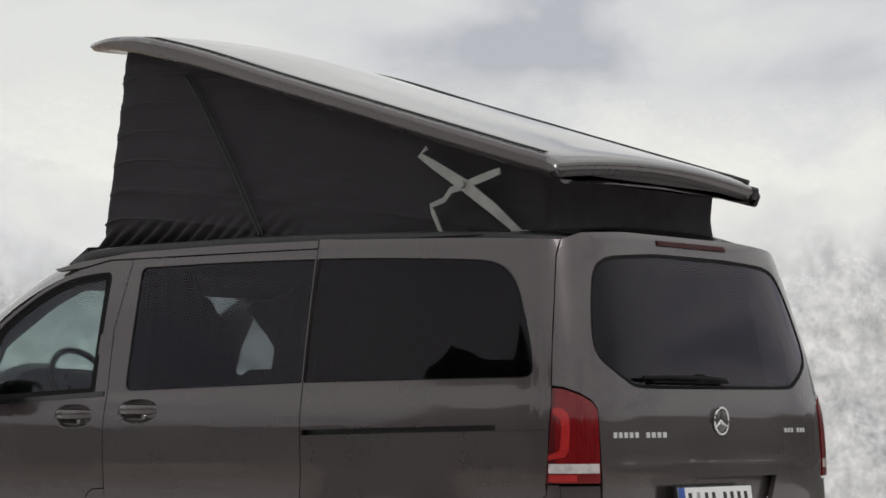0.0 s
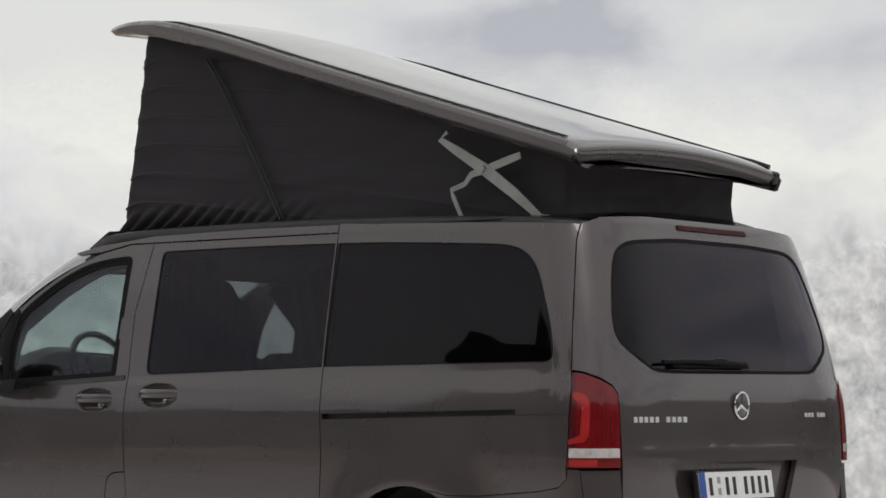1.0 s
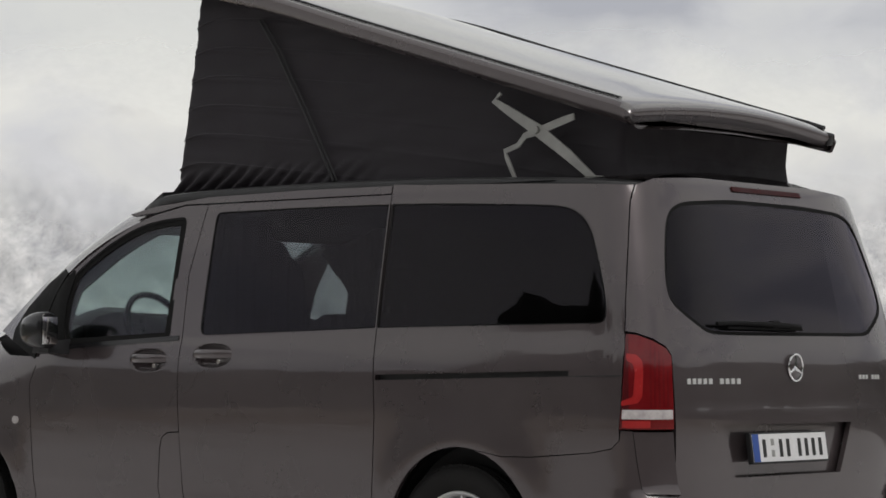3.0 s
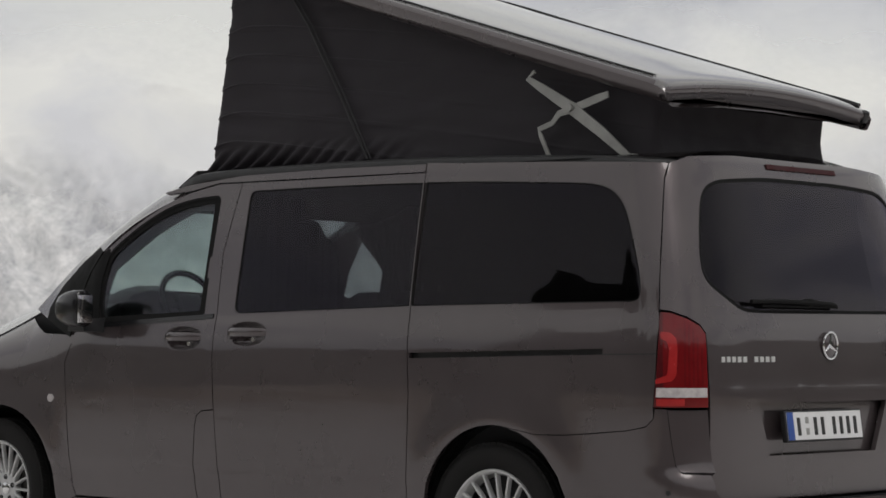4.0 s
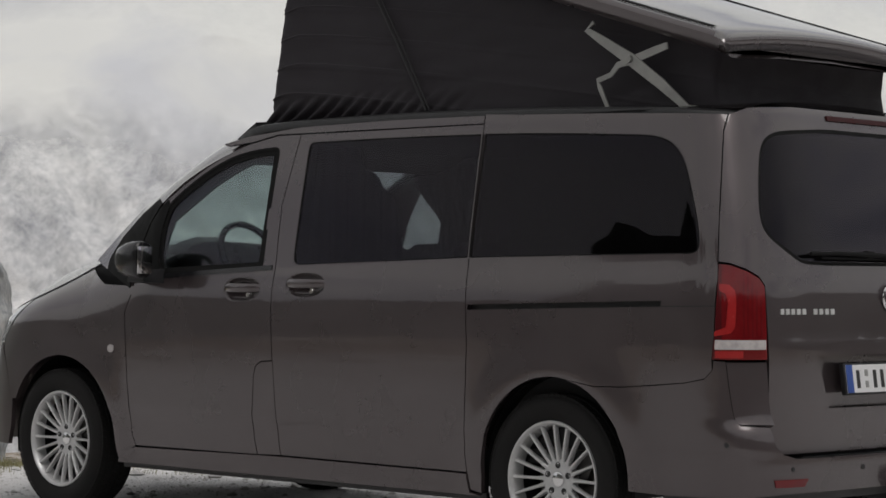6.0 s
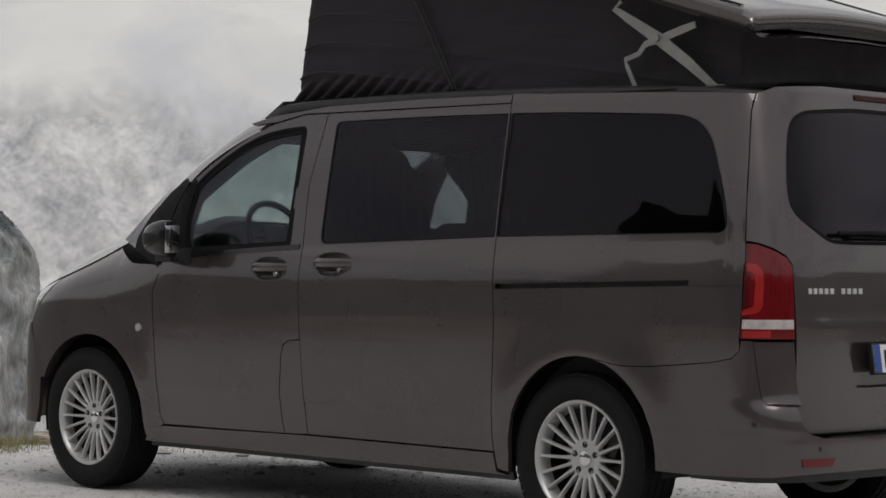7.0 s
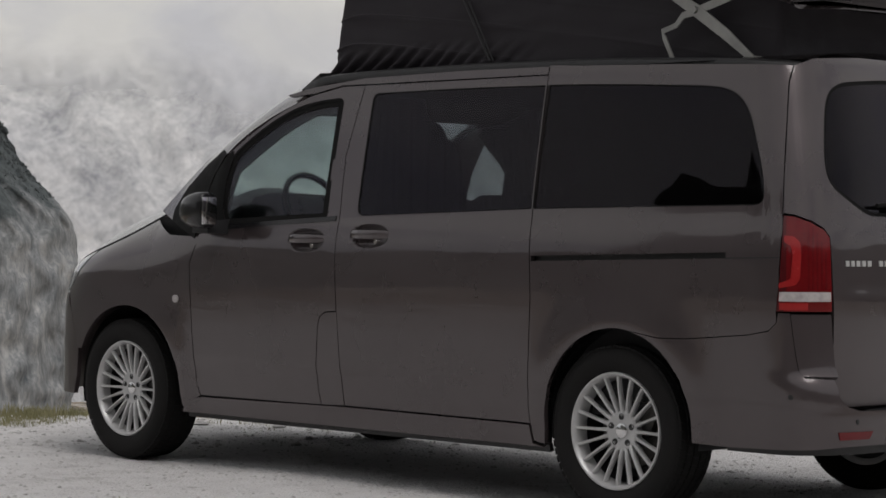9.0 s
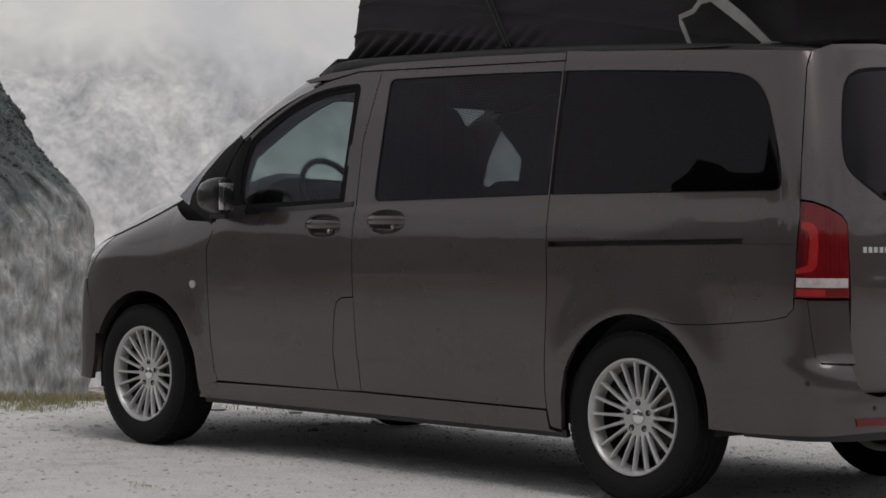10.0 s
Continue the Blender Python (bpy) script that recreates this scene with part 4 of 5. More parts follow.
# black tray round the foot of the tent
def tray_sec(y):
    f = max(0.0, (y - 1.85) / .38)
    w = .808 - .13 * f ** 2 - .22 * max(0.0, (-.48 - y) / .265) ** 2
    top = tray_z(y)
    return [(-w, y, top - .045 - .03 * min(1.0, f)), (-w - .002, y, top - .032 - .02 * min(1.0, f)), (-w + .008, y, top - .010), (-w + .05, y, top), (0, y, top + .012), (w - .05, y, top), (w - .008, y, top - .010), (w + .002, y, top - .032 - .02 * min(1.0, f)), (w, y, top - .045 - .03 * min(1.0, f))]


tray = part("roof_tray", loft([tray_sec(-.745 + (2.235 + .745) * i / 30) for i in range(31)]), BLACK, van, "black tray round the foot of the tent")


def strap_plate(name, pts, width, thick, mat, parent, label=""):
    """A flat bar through (y, z) points at x, with bends."""
    bm = bmesh.new()
    n = len(pts)
    rows = []
    for i, (x, y, z) in enumerate(pts):
        a = Vector(pts[max(0, i - 1)]); b = Vector(pts[min(n - 1, i + 1)])
        d = (b - a)
        nrm = Vector((0, -d.z, d.y)).normalized() * (width[i] if isinstance(width, list) else width) / 2
        p = Vector((x, y, z))
        rows.append([bm.verts.new(q) for q in (p + nrm + Vector((-thick, 0, 0)), p - nrm + Vector((-thick, 0, 0)), p - nrm, p + nrm)])
    for a, b in zip(rows, rows[1:]):
        for k in range(4):
            bm.faces.new((a[k], a[(k + 1) % 4], b[(k + 1) % 4], b[k]))
    bm.faces.new(rows[0][::-1])
    bm.faces.new(rows[-1])
    bmesh.ops.recalc_face_normals(bm, faces=bm.faces)
    return part(name, bm, mat, parent, label, smooth=False)


for sx in (-1, 1):
    hinge = group_part("scissor_hinge", "grey steel scissor hinge of the roof")
    X = .655 * sx
    strap_plate("long_arm", [(X, .028, 2.176), (X, .064, 2.148), (X, -.01, 2.104), (X, -.165, 2.015), (X, -.32, 1.91), (X, -.455, 1.806), (X, -.50, 1.803)], [.016, .026, .036, .05, .044, .028, .022], .008, STEEL, hinge)
    strap_plate("short_arm", [(X, -.355, 2.058), (X, -.30, 2.045), (X, -.17, 2.010), (X, -.10, 1.995), (X, -.065, 1.958), (X, .005, 1.938), (X, -.005, 1.91), (X, -.048, 1.826)], [.026, .032, .032, .026, .022, .022, .02, .018], .006, STEEL, hinge)
    pv = lathe([(.001, -.012), (.014, -.012), (.016, -.002), (.016, .004)], 16)
    pv.transform(Matrix.Translation((X - .008, -.165, 2.015)))
    part("pivot", pv, STEEL, hinge)
    part("foot", box((.02, .045, .014), (X, -.48, 1.806), (0, 0, 0), .003), STEEL, hinge)

# ---------------------------------------------------------------- inside
part("cabin_floor", box((1.7, 3.6, .06), (0, 1.45, .42), (0, 0, 0), .01), LINER, van)
part("headlining", box((1.5, 2.6, .02), (0, .65, 1.755), (0, 0, 0), .005), LINER, van)
dash = part("dashboard", loft([[(x, 2.62, .70), (x, 2.58, 1.00), (x, 2.66, 1.16 + hmp), (x, 2.85, 1.185 + hmp * .6), (x, 3.15, 1.17), (x, 3.2, .70)] for x, hmp in ((-.80, .02), (-.66, .08), (-.50, .12), (-.34, .11), (-.2, .06), (0, .04), (.3, .03), (.8, .0))]), DASH, van, "dark dashboard")
part("instrument_hood", loft([[(x, 2.62, 1.17), (x, 2.625, 1.26 + h), (x, 2.70, 1.285 + h), (x, 2.86, 1.25 + h * .5), (x, 3.02, 1.18)] for x, h in ((-.66, -.04), (-.60, .02), (-.50, .045), (-.36, .045), (-.27, .015), (-.22, -.04))]), DASH, dash, angle=50)
wheel_ring = tube([(.172 * math.cos(a), .172 * math.sin(a), 0) for a in np.linspace(0, 2 * math.pi, 33)[:-1]], .016, 8, closed=True)
sw = group_part("steering_wheel")
sw.matrix_basis = pose(-.42, 2.40, 1.235, 64, 0, 0)
part("steering_rim", wheel_ring, GLOSS_BLACK, sw)
part("airbag", box((.15, .12, .05), (0, 0, -.01), (0, 0, 0), .03, 3), DASH, sw)
for a in (0, 180, 250, 290):
    part("steering_spoke", box((.12, .03, .014), (.12 * math.cos(radians(a)), .12 * math.sin(radians(a)), -.005), (0, 0, a), .005), DASH, sw)


def seat(x, y, back=0.0, head=True):
    s = group_part("seat")
    s.matrix_basis = pose(x, y, .45)
    part("seat_base", box((.50, .52, .22), (0, .12, .16), (0, 0, 0), .06, 3), SEAT, s)
    part("backrest", loft([[(sxx * w * .5, dy + off, z) for sxx, off in ((-1, .0), (-.7, -.055), (.7, -.055), (1, 0), (.7, .05), (-.7, .05))] for z, w, dy in ((.20, .48, -.10), (.35, .52, -.13), (.60, .52, -.18), (.80, .46, -.225), (.86, .36, -.235))]), SEAT, s)
    if head:
        part("headrest", box((.27, .10, .19), (0, -.255, .985), (8, 0, 0), .045, 3), SEAT, s)
        for dx in (-.06, .06):
            part("headrest_post", tube([(dx, -.24, .84), (dx, -.25, .92)], .007, 6), STEEL, s)
    return s


seat(-.43, 1.98)
seat(.43, 1.86)


def view_blocker(name, pts, place, label, holes=()):
    """A made-up dark sheet that masks daylight: outline in its own plane, with soft pleats."""
    from mathutils import geometry
    bm = bmesh.new()
    loops_ = [[Vector((a, b, 0)) for a, b in l] for l in (pts, *holes)]
    vs_ = [bm.verts.new(v) for l in loops_ for v in l]
    for tri in geometry.tessellate_polygon(loops_):
        bm.faces.new([vs_[i] for i in tri])
    lo_, hi_ = min(a for a, b in pts), max(a for a, b in pts)
    n = int((hi_ - lo_) / .02)
    for k in range(1, n):
        bmesh.ops.bisect_plane(bm, geom=bm.verts[:] + bm.edges[:] + bm.faces[:], dist=1e-6, plane_co=(lo_ + (hi_ - lo_) * k / n, 0, 0), plane_no=(1, 0, 0))
    for v in bm.verts:
        v.co = place(v.co.x, v.co.y, .012 * math.sin(v.co.x * 60))
    bmesh.ops.solidify(bm, geom=bm.faces[:], thickness=.004)
    part(name, bm, SEAT, van, label, smooth=False)


# Added sheets, no curtains known: cut so daylight shows only in a few gaps.
view_blocker("view_blocker", [(-.90, .60), (-.30, .60), (-.272, 1.262), (-.297, 1.435), (-.36, 1.52), (-.392, 1.551), (-.465, 1.610), (-.53, 1.645), (-.56, 1.72), (-.83, 1.72), (-.89, 1.25)], lambda a, b, d: Vector((a, 1.5 + d, b)), "added dark sheet behind the driver's seat, masks the view through",
        [[(-.678, 1.447), (-.635, 1.410), (-.678, 1.402), (-.722, 1.387)]])
view_blocker("view_blocker", [(.45, 1.12), (3.0, 1.12), (3.1, 1.40), (2.62, 1.32), (2.548, 1.286), (2.474, 1.315), (2.322, 1.318), (2.275, 1.428), (2.416, 1.596), (2.56, 1.712), (2.9, 1.735), (2.9, 1.79), (.40, 1.79)], lambda a, b, d: Vector((.815 - (b - 1.2) * .16 + d * .4, a, b)), "added dark sheet on the far side, cut to leave bright gaps")
bench = part("rear_bench", merge(box((1.2, .55, .25), (0, .10, .62), (0, 0, 0), .06, 3), box((1.2, .16, .62), (0, -.22, .98), (12, 0, 0), .06, 3)), SEAT, van, "dark rear bench")
part("wardrobe", box((.06, 1.10, .95), (-.70, -.12, 1.25), (0, 8, 0), .02), LINER, van)
# Unseen dark board added so no daylight shows through the rear glass.
part("tail_glass_backing", box((1.35, .04, .75), (0, -.70, 1.35), (-14, 0, 0), .01), LINER, van)
part("kitchen_cabinet", box((.45, 1.5, .65), (-.62, .30, .78), (0, 0, 0), .02), LINER, van)

# ---------------------------------------------------------------- ground
D1 = Vector((math.sin(radians(45)), math.cos(radians(45)), 0))     # along the view
D2 = Vector((math.cos(radians(45)), -math.sin(radians(45)), 0))    # across it


def ground_z(u, v):
    edge = 14.35 + .35 * noise.noise(Vector((v * .35, 3.1, 0))) + .12 * noise.noise(Vector((v * 1.4, 7.7, 0)))
    z = .018 * noise.noise(Vector((u * .8, v * .8, 0))) + .008 * noise.noise(Vector((u * 3.1, v * 3.1, 5)))
    if abs(u - 10) < 6 and abs(v) < 8:
        z += .005 * noise.noise(Vector((u * 11, v * 11, 2)))
    z -= .008
    if u > edge:
        d = u - edge
        z -= .5 * d ** 1.15 if d < 60 else .5 * 60 ** 1.15 + (d - 60) * .12
        z = max(z, -90)
    return z


def spaced(stops):
    out = []
    for (a, b, s) in stops:
        n = max(1, int(round((b - a) / s)))
        out += [a + (b - a) * i / n for i in range(n)]
    return out + [stops[-1][1]]


US = spaced([(-3000, -200, 700), (-200, -10, 38), (-10, 4, 1.0), (4, 16, .07), (16, 60, 2.5), (60, 400, 40), (400, 3600, 640)])
VS = spaced([(-3500, -300, 640), (-300, -20, 40), (-20, -5, 1.5), (-5, 6, .09), (6, 20, 1.4), (20, 300, 40), (300, 3500, 640)])
gv, gf = [], []
for u in US:
    for v in VS:
        p = Vector((EYE[0], EYE[1], 0)) + D1 * u + D2 * v
        gv.append((p.x, p.y, ground_z(u, v)))
nv = len(VS)
for i in range(len(US) - 1):
    for j in range(nv - 1):
        k = i * nv + j
        gf.append((k, k + nv, k + nv + 1, k + 1))


def gravel_material():
    m, t, p = material("pale_gravel")
    v = coords(t)
    big = nd(t, "ShaderNodeTexNoise", Scale=.55, Detail=6.0, Roughness=.6)
    mid = nd(t, "ShaderNodeTexNoise", Scale=5.0, Detail=8.0, Roughness=.7)
    vor = nd(t, "ShaderNodeTexVoronoi", Scale=55.0)
    fin = nd(t, "ShaderNodeTexNoise", Scale=130.0, Detail=3.0)
    for n in (big, mid, vor, fin):
        t.links.new(v, n.inputs["Vector"])
    r1 = ramp(t, [(.34, (.35, .335, .325)), (.46, (.68, .665, .66)), (.64, (.80, .79, .785))])
    mx = nd(t, "ShaderNodeMix")
    mx.inputs["Factor"].default_value = .55
    t.links.new(big.outputs["Fac"], mx.inputs["A"])
    t.links.new(mid.outputs["Fac"], mx.inputs["B"])
    mx2 = nd(t, "ShaderNodeMix")
    mx2.inputs["Factor"].default_value = .28
    t.links.new(mx.outputs["Result"], mx2.inputs["A"])
    t.links.new(fin.outputs["Fac"], mx2.inputs["B"])
    t.links.new(mx2.outputs["Result"], r1.inputs[0])
    geo = t.nodes.new("ShaderNodeVectorMath")
    geo.operation = "DISTANCE"
    geo.inputs[1].default_value = (1.0, 2.5, 0)
    t.links.new(v, geo.inputs[0])
    far = nd(t, "ShaderNodeMapRange")
    far.inputs["From Min"].default_value, far.inputs["From Max"].default_value = 13.0, 26.0
    t.links.new(geo.outputs["Value"], far.inputs["Value"])
    pat = nd(t, "ShaderNodeTexNoise", Scale=.13, Detail=5.0, Roughness=.55)
    t.links.new(v, pat.inputs["Vector"])
    turf = ramp(t, [(.38, (.09, .082, .05)), (.48, (.24, .175, .115)), (.58, (.52, .48, .43))])
    t.links.new(pat.outputs["Fac"], turf.inputs[0])
    mix = t.nodes.new("ShaderNodeMix")
    mix.data_type = "RGBA"
    t.links.new(far.outputs[0], mix.inputs["Factor"])
    t.links.new(r1.outputs[0], mix.inputs["A"])
    t.links.new(turf.outputs[0], mix.inputs["B"])
    t.links.new(mix.outputs["Result"], p.inputs["Base Color"])
    p.inputs["Roughness"].default_value = .95
    p.inputs["Specular IOR Level"].default_value = .2
    b1 = nd(t, "ShaderNodeBump", Strength=.8, Distance=.016)
    t.links.new(vor.outputs["Distance"], b1.inputs["Height"])
    b2 = nd(t, "ShaderNodeBump", Strength=.8, Distance=.05)
    t.links.new(mid.outputs["Fac"], b2.inputs["Height"])
    t.links.new(b1.outputs[0], b2.inputs["Normal"])
    t.links.new(b2.outputs[0], p.inputs["Normal"])
    return m


GRAVEL = gravel_material()
me = bpy.data.meshes.new("ground")
me.from_pydata(gv, [], gf)
me.polygons.foreach_set("use_smooth", [True] * len(me.polygons))
me.materials.append(GRAVEL)
ground = tagged(new("ground", me), "pale grey gravel ground ending at a grassy edge", "ground", kind="structure")

# ---------------------------------------------------------------- mountains
def rock_material(name, lo, mid, hi, sc, stretch):
    m, t, p = material(name)
    v = coords(t, stretch)
    a = nd(t, "ShaderNodeTexNoise", Scale=sc, Detail=9.0, Roughness=.62, Distortion=.0)
    b = nd(t, "ShaderNodeTexNoise", Scale=sc * 5.5, Detail=6.0, Roughness=.7)
    for n in (a, b):
        t.links.new(v, n.inputs["Vector"])
    mx = nd(t, "ShaderNodeMix")
    mx.inputs["Factor"].default_value = .5
    t.links.new(a.outputs["Fac"], mx.inputs["A"])
    t.links.new(b.outputs["Fac"], mx.inputs["B"])
    r = ramp(t, [(.34, lo), (.5, mid), (.64, hi)])
    t.links.new(mx.outputs["Result"], r.inputs[0])
    t.links.new(r.outputs[0], p.inputs["Base Color"])
    p.inputs["Roughness"].default_value = .95
    p.inputs["Specular IOR Level"].default_value = .15
    return m


CLIFF = rock_material("pale_limestone", (.25, .26, .285), (.56, .565, .58), (.82, .815, .815), .026, (1, 1, .75))
# Forest colours lightened: the haze over the far slopes is mixed in.
FOREST_HILL = rock_material("forested_slope", (.07, .075, .07), (.13, .135, .125), (.22, .22, .21), .03, (1, 1, .7))
MTN_R = 1250.0


def mountain(az0, az1, naz, nh, seed, top, name, label, mat, rough=1.0, slope=(1.0, 1.0)):
    """A wall of mountain between two bearings from the viewpoint."""
    vs, fs = [], []
    for i in range(naz + 1):
        az = radians(az0 + (az1 - az0) * i / naz)
        ridge = top * (slope[0] + (slope[1] - slope[0]) * i / naz) * (1 + .30 * noise.noise(Vector((az * 6 + seed, 0, 0))) + .16 * noise.noise(Vector((az * 22 + seed, 1, 0))) + .06 * noise.noise(Vector((az * 70, 2, seed))))
        for j in range(nh + 1):
            f = j / nh
            z = -130 + (ridge + 130) * f
            n1 = noise.fractal(Vector((az * 9 + seed, z * .008, .5)), 1.0, 2.0, 5)
            n2 = abs(noise.fractal(Vector((az * 42 + z * .012 + seed, z * .009, 2)), 0.9, 2.0, 6))
            r = MTN_R + 200 * f + (60 * n1 - 45 * n2) * rough
            vs.append((EYE[0] + math.sin(az) * r, EYE[1] + math.cos(az) * r, z))
    for i in range(naz):
        for j in range(nh):
            k = i * (nh + 1) + j
            fs.append((k, k + nh + 1, k + nh + 2, k + 1))
    me = bpy.data.meshes.new(name)
    me.from_pydata(vs, [], fs)
    me.polygons.foreach_set("use_smooth", [True] * len(me.polygons))
    me.materials.append(mat)
    return tagged(new(name, me), label, "mountain", kind="structure")


mountain(20, 72, 460, 80, 3.0, 135, "backdrop_mountain", "pale limestone mountain wall dissolving into mist", CLIFF, .22)
mountain(72, 140, 70, 20, 8.0, 170, "backdrop_range", "distant forested mountain range", FOREST_HILL)
mountain(140, 200, 80, 24, 8.6, 430, "backdrop_range", "distant forested mountain range", FOREST_HILL, 1.0, (.45, 1.0))
mountain(200, 262, 80, 24, 5.0, 430, "backdrop_range", "distant forested mountain range", FOREST_HILL)
mountain(262, 312.5, 80, 24, 6.0, 560, "backdrop_range", "distant forested mountain range", FOREST_HILL, 1.0, (1.1, .76))
mountain(312.5, 380, 80, 24, 9.0, 150, "backdrop_range", "distant forested mountain range", FOREST_HILL)


def mist_material():
    m, t, p = material("mist")
    t.nodes.remove(p)
    c = t.nodes.new("ShaderNodeTexCoord")
    sep = t.nodes.new("ShaderNodeSeparateXYZ")
    t.links.new(c.outputs["Object"], sep.inputs[0])
    n = nd(t, "ShaderNodeTexNoise", Scale=.008, Detail=7.0, Roughness=.55, Distortion=.3)
    t.links.new(c.outputs["Object"], n.inputs["Vector"])
    lift = t.nodes.new("ShaderNodeMath")                       # height with a ragged edge
    lift.operation, lift.inputs[1].default_value = "MULTIPLY_ADD", 95.0
    t.links.new(n.outputs["Fac"], lift.inputs[0])
    t.links.new(sep.outputs["Z"], lift.inputs[2])
    rng = nd(t, "ShaderNodeMapRange")
    rng.inputs["From Min"].default_value, rng.inputs["From Max"].default_value = -60.0, 260.0
    t.links.new(lift.outputs[0], rng.inputs["Value"])
    al = ramp(t, [(0.0, .05), (.40, .11), (.50, .30), (.59, .86), (.70, .86), (.84, .0)])
    t.links.new(rng.outputs[0], al.inputs[0])
    tr = nd(t, "ShaderNodeBsdfTransparent")
    df = nd(t, "ShaderNodeBsdfDiffuse")
    n2 = nd(t, "ShaderNodeTexNoise", Scale=.011, Detail=6.0, Roughness=.5, Distortion=.4)
    t.links.new(c.outputs["Object"], n2.inputs["Vector"])
    dens = ramp(t, [(.38, (.70, .715, .745)), (.56, (.86, .866, .835))])
    t.links.new(n2.outputs["Fac"], dens.inputs[0])
    t.links.new(dens.outputs[0], df.inputs["Color"])
    mx = t.nodes.new("ShaderNodeMixShader")
    t.links.new(al.outputs[0], mx.inputs[0])
    t.links.new(tr.outputs[0], mx.inputs[1])
    t.links.new(df.outputs[0], mx.inputs[2])
    t.links.new(mx.outputs[0], t.nodes["Material Output"].inputs[0])
    return m


MIST = mist_material()
vs, fs = [], []
for i in range(61):
    az = radians(15 + 62 * i / 60)
    for j in range(13):
        z = -120 + 330 * j / 12
        r = 850 + 330 * j / 12
        vs.append((EYE[0] + math.sin(az) * r, EYE[1] + math.cos(az) * r, z))
for i in range(60):
    for j in range(12):
        k = i * 13 + j
        fs.append((k, k + 13, k + 14, k + 1))
me = bpy.data.meshes.new("mist")
me.from_pydata(vs, [], fs)
me.polygons.foreach_set("use_smooth", [True] * len(me.polygons))
me.materials.append(MIST)
mist = tagged(new("backdrop_mist", me), "bank of white mist before the mountain", "mist", kind="structure")

# ---------------------------------------------------------------- nearer bluff with scrub on top
# Darks lifted and blued: distance haze is mixed into the rock colours.
BLUFF = rock_material("streaked_bluff_rock", (.12, .135, .145), (.31, .32, .325), (.56, .56, .55), .13, (1, 1, .26))


def overgrow(m, z0, z1, dark, light):
    """Scrub that covers the rock above a ragged height."""
    t = m.node_tree
    p = t.nodes["Principled BSDF"]
    rock = p.inputs["Base Color"].links[0].from_socket
    v = coords(t)
    sep = t.nodes.new("ShaderNodeSeparateXYZ")
    t.links.new(v, sep.inputs[0])
    n = nd(t, "ShaderNodeTexNoise", Scale=.055, Detail=8.0, Roughness=.66)
    g = nd(t, "ShaderNodeTexNoise", Scale=.5, Detail=5.0, Roughness=.7)
    t.links.new(v, n.inputs["Vector"])
    t.links.new(v, g.inputs["Vector"])
    hgt = t.nodes.new("ShaderNodeMath")
    hgt.operation, hgt.inputs[1].default_value = "MULTIPLY_ADD", 110.0
    t.links.new(n.outputs["Fac"], hgt.inputs[0])
    t.links.new(sep.outputs["Z"], hgt.inputs[2])
    cover = nd(t, "ShaderNodeMapRange")
    cover.inputs["From Min"].default_value, cover.inputs["From Max"].default_value = z0 + 55, z1 + 55
    t.links.new(hgt.outputs[0], cover.inputs["Value"])
    leaf = ramp(t, [(.35, dark), (.65, light)])
    t.links.new(g.outputs["Fac"], leaf.inputs[0])
    mx = t.nodes.new("ShaderNodeMix")
    mx.data_type = "RGBA"
    t.links.new(cover.outputs[0], mx.inputs["Factor"])
    t.links.new(rock, mx.inputs["A"])
    t.links.new(leaf.outputs[0], mx.inputs["B"])
    t.links.new(mx.outputs["Result"], p.inputs["Base Color"])


overgrow(BLUFF, -8, 14, (.075, .088, .092), (.135, .15, .152))
# Scrub colour paler and bluer than foliage, with the same haze in it.
SCRUB = surface("dark_scrub", (.085, .098, .103), (.13, .143, .145), scale=.3, rough=.95, bump_scale=2.0, spec=.1)
BR = 640.0
bluff_edge = curve([-5.5, -3.0, -1.0, 0.0, .5, 1.0, 1.6, 2.2, 2.8, 3.6], [35.4, 35.55, 35.6, 35.55, 35.3, 34.85, 34.3, 33.95, 33.6, 33.0])
bluff_top = 3.35


def bluff_pt(a, h):
    """a from the right edge inwards (0 to 1), h the elevation in degrees."""
    az = bluff_edge(h) - 15 * a + .10 * noise.noise(Vector((h * 2.2, a * 8, 1))) + .05 * noise.noise(Vector((h * 9, a * 30, 4)))
    r = BR + 30 * (1 - min(1.0, a * 5)) ** 2 + 4 * (h + 5) + 4 * noise.fractal(Vector((a * 40, h * 1.2, 6)), 1.0, 2.0, 4)
    z = 1.1 + r * math.tan(radians(h))
    return Vector((EYE[0] + math.sin(radians(az)) * r, EYE[1] + math.cos(radians(az)) * r, z))


vs, fs = [], []
NA, NH = 150, 70
for i in range(NA + 1):
    for j in range(NH + 1):
        vs.append(bluff_pt((i / NA) ** 1.4, -5.5 + (bluff_top + 5.5) * j / NH))
for i in range(NA):
    for j in range(NH):
        k = i * (NH + 1) + j
        fs.append((k, k + 1, k + NH + 2, k + NH + 1))
me = bpy.data.meshes.new("bluff")
me.from_pydata(vs, [], fs)
me.polygons.foreach_set("use_smooth", [True] * len(me.polygons))
me.materials.append(BLUFF)
tagged(new("bluff", me), "grey streaked rock bluff with dark scrub on top", "cliff", kind="structure")
rng = random.Random(7)
tv, tf = [], []


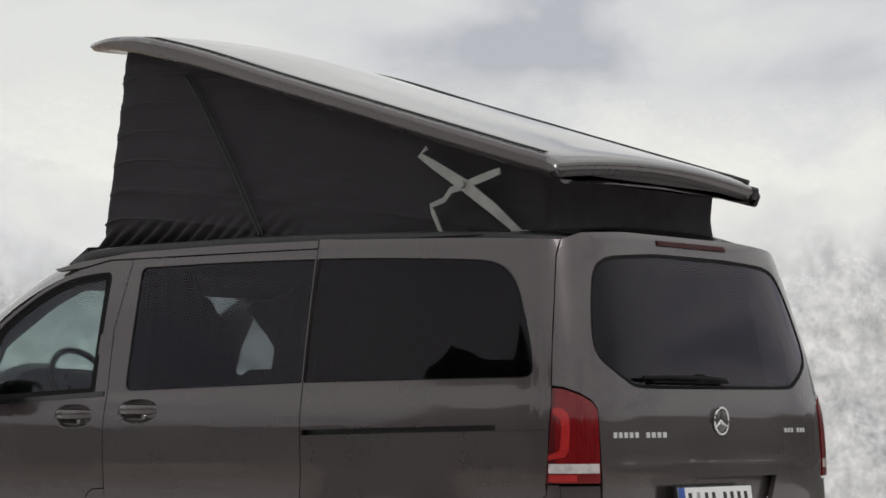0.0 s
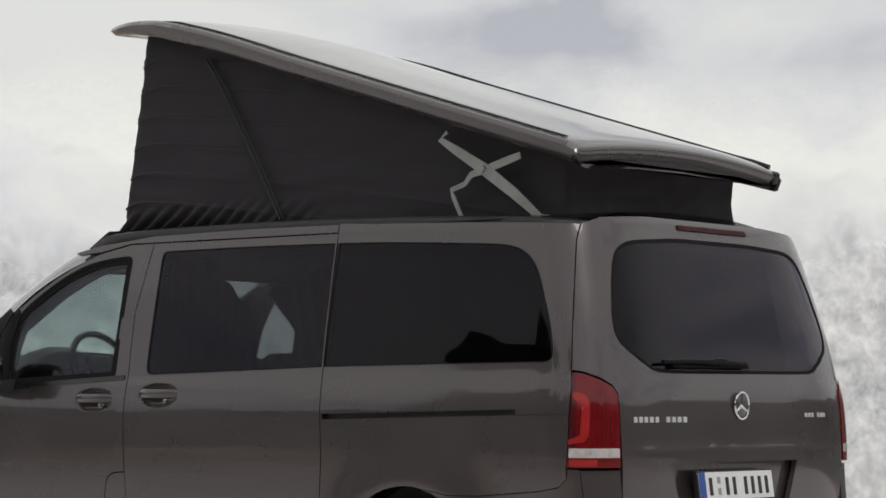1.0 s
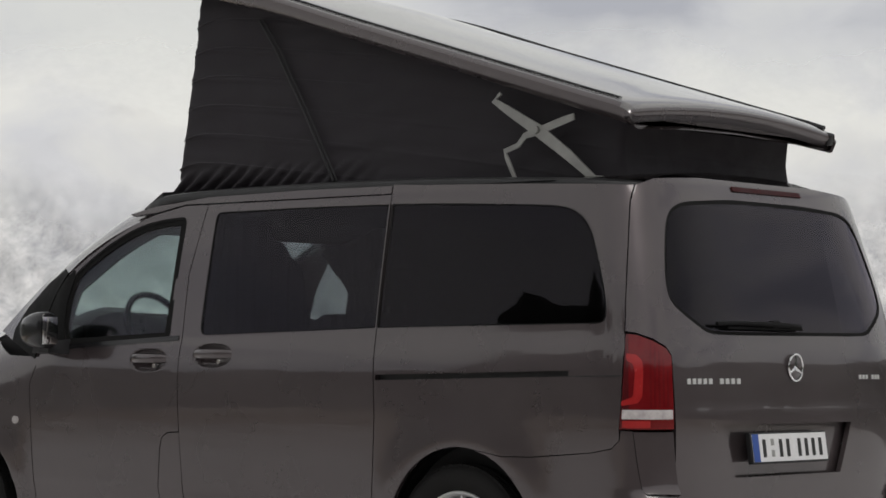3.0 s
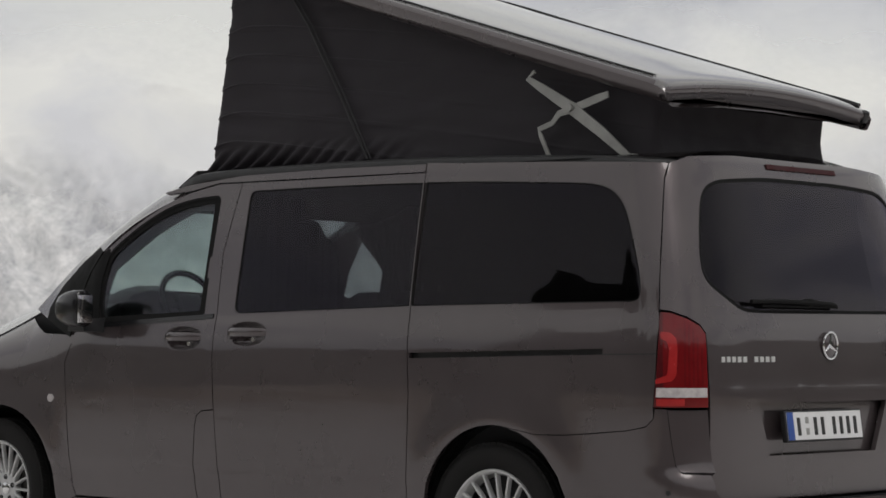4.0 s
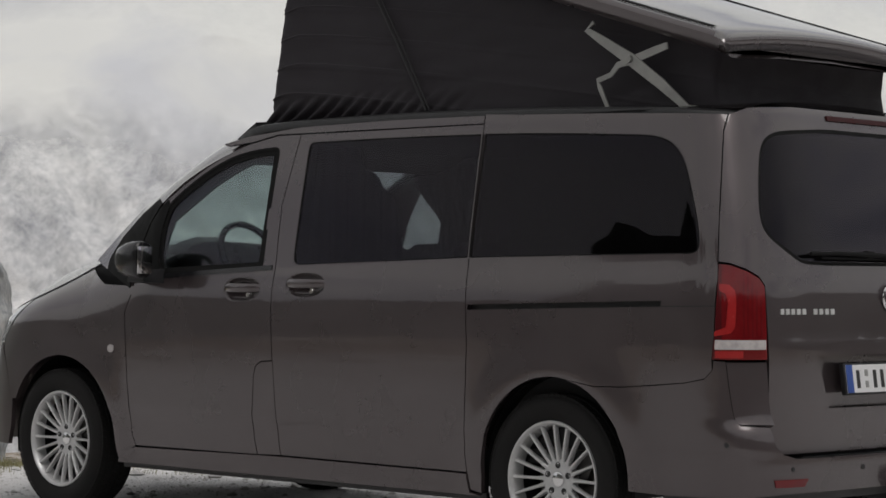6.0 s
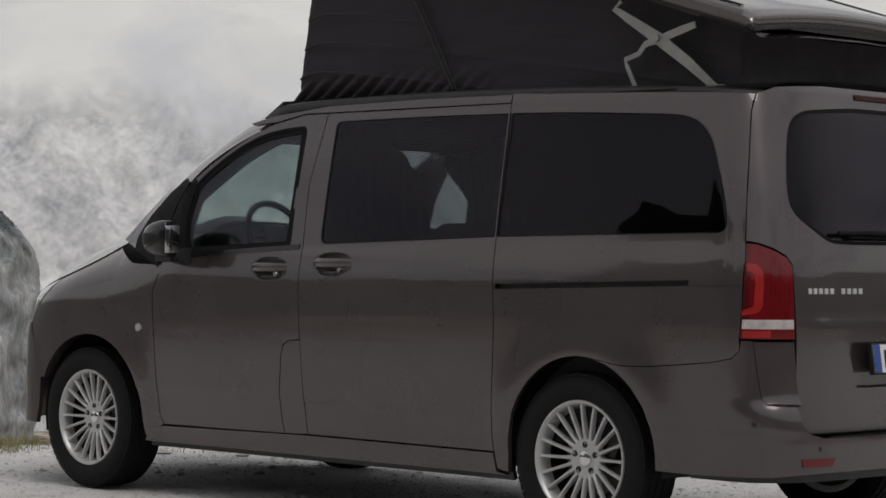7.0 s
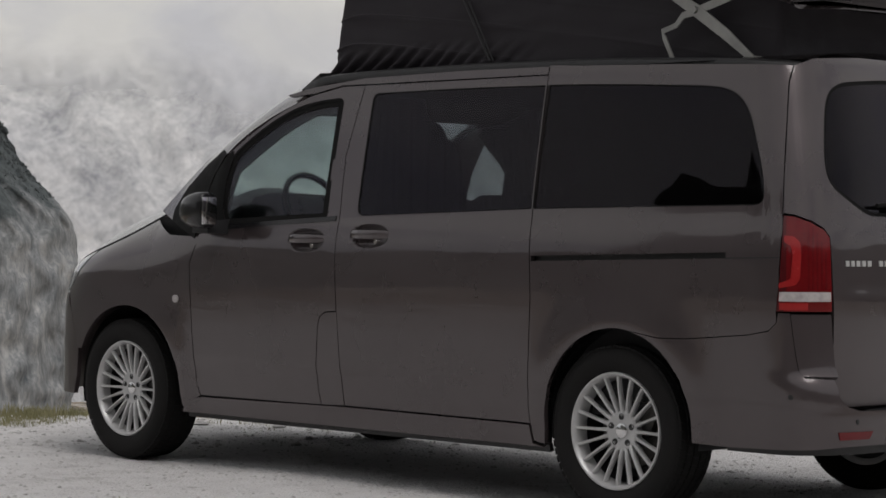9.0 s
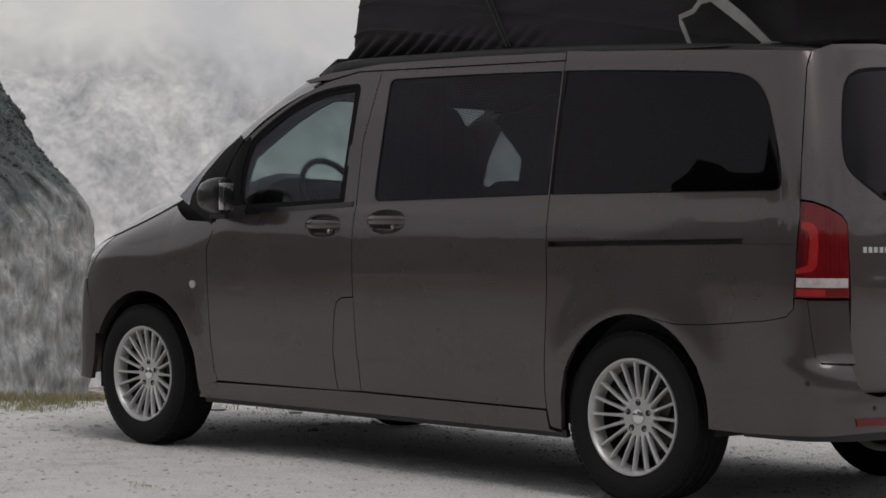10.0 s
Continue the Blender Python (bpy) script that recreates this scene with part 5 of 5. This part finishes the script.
def clump(at, size, tall):
    """A small ragged tree of leafy tufts."""
    for _ in range(11):
        f = rng.random()
        q = at + Vector((rng.uniform(-1, 1) * size * (1.05 - f), rng.uniform(-1, 1) * size * (1.05 - f), f * tall))
        s_ = size * rng.uniform(.35, .6)
        k = len(tv)
        for d in ((1, 0, 0), (-1, 0, 0), (0, 1, 0), (0, -1, 0), (0, 0, 1.3), (0, 0, -1)):
            tv.append(q + Vector(d) * s_ * rng.uniform(.6, 1.3))
        for a, b, c in ((0, 2, 4), (2, 1, 4), (1, 3, 4), (3, 0, 4), (2, 0, 5), (1, 2, 5), (3, 1, 5), (0, 3, 5)):
            tf.append((k + a, k + b, k + c))


for _ in range(3800):
    a = rng.random() ** 1.8
    h = rng.uniform(.8, bluff_top)
    bare = noise.noise(Vector((a * 30, h * 1.5, 3)))
    if h < 1.6 and rng.random() > max(0.0, h / 1.6) ** 1.8 + .3 * bare:
        continue
    clump(bluff_pt(a, h) + Vector((0, 0, -.8)), rng.uniform(.35, .8), rng.uniform(.4, 1.2))
me = bpy.data.meshes.new("bluff_scrub")
me.from_pydata(tv, [], tf)
me.materials.append(SCRUB)
tagged(new("bluff_scrub", me), "dark scrub and small trees on the bluff", "scrub", kind="stuff")

# ---------------------------------------------------------------- stones and grass
STONE = surface("loose_stone", (.36, .35, .34), (.70, .69, .675), scale=40, rough=.9, bump_scale=300.0, spec=.2)
GRASS = surface("dry_grass", (.13, .135, .06), (.34, .31, .18), scale=5, rough=.9, bump_scale=80.0, spec=.2)
base = Vector((EYE[0], EYE[1], 0))
sv, sf = [], []


def stone(u, v, size):
    c = base + D1 * u + D2 * v
    c.z = ground_z(u, v) + size * .15
    k = len(sv)
    fl = rng.uniform(.3, .6)
    for d in ((1, 0, 0), (-1, 0, 0), (0, 1, 0), (0, -1, 0), (0, 0, fl), (0, 0, -fl)):
        sv.append(c + Vector((d[0] + rng.uniform(-.3, .3), d[1] + rng.uniform(-.3, .3), d[2])) * size * rng.uniform(.7, 1.2))
    for a, b, e in ((0, 2, 4), (2, 1, 4), (1, 3, 4), (3, 0, 4), (2, 0, 5), (1, 2, 5), (3, 1, 5), (0, 3, 5)):
        sf.append((k + a, k + b, k + e))


for _ in range(16000):
    stone(rng.uniform(7.2, 14.3), rng.uniform(-4.2, 4.5), .003 + .013 * rng.random() ** 3.5)
for _ in range(500):
    stone(rng.uniform(12.3, 14.3), rng.uniform(-4.2, 4.5), .008 + .026 * rng.random() ** 2.5)
for _ in range(160):
    stone(rng.gauss(13.9, .25), rng.uniform(-2.4, 4.5), .015 + .045 * rng.random() ** 2)
me = bpy.data.meshes.new("loose_stones")
me.from_pydata(sv, [], sf)
me.materials.append(STONE)
tagged(new("loose_stones", me), "small pale stones scattered on the gravel", "stones", kind="stuff")

hv, hf = [], []


def blade(u, v, tall):
    c = base + D1 * u + D2 * v
    c.z = ground_z(u, v) - .005
    a, lean = rng.uniform(0, math.pi), rng.uniform(.1, .6) * tall
    d, e = Vector((math.cos(a), math.sin(a), 0)), Vector((math.cos(a * 2.7), math.sin(a * 2.7), 0))
    w_ = rng.uniform(.0014, .0030)
    k = len(hv)
    hv.extend([c - d * w_, c + d * w_, c + e * lean * .45 + Vector((0, 0, tall * .65)) + d * w_ * .7, c + e * lean * .45 + Vector((0, 0, tall * .65)) - d * w_ * .7, c + e * lean + Vector((0, 0, tall))])
    hf.append((k, k + 1, k + 2, k + 3))
    hf.append((k + 3, k + 2, k + 4))


for _ in range(1500):
    v0 = rng.uniform(-5.0, 1.5)
    u0 = 14.35 - 1.0 * rng.random() ** 2.0
    if noise.noise(Vector((u0 * 1.6, v0 * 1.3, 9))) < -.12 or (v0 > -2.35 and rng.random() < .93):
        continue
    big = rng.uniform(.018, .055) * (1.25 if u0 > 14.0 else .8)
    for _ in range(22):
        blade(u0 + rng.gauss(0, .05), v0 + rng.gauss(0, .07), big * rng.uniform(.4, 1.4))
for _ in range(30):
    blade(9.79 + rng.gauss(0, .035), -1.41 + rng.gauss(0, .03), rng.uniform(.008, .022))
me = bpy.data.meshes.new("grass")
me.from_pydata(hv, [], hf)
me.materials.append(GRASS)
tagged(new("grass", me), "short dry grass along the edge of the gravel", "grass", kind="stuff")
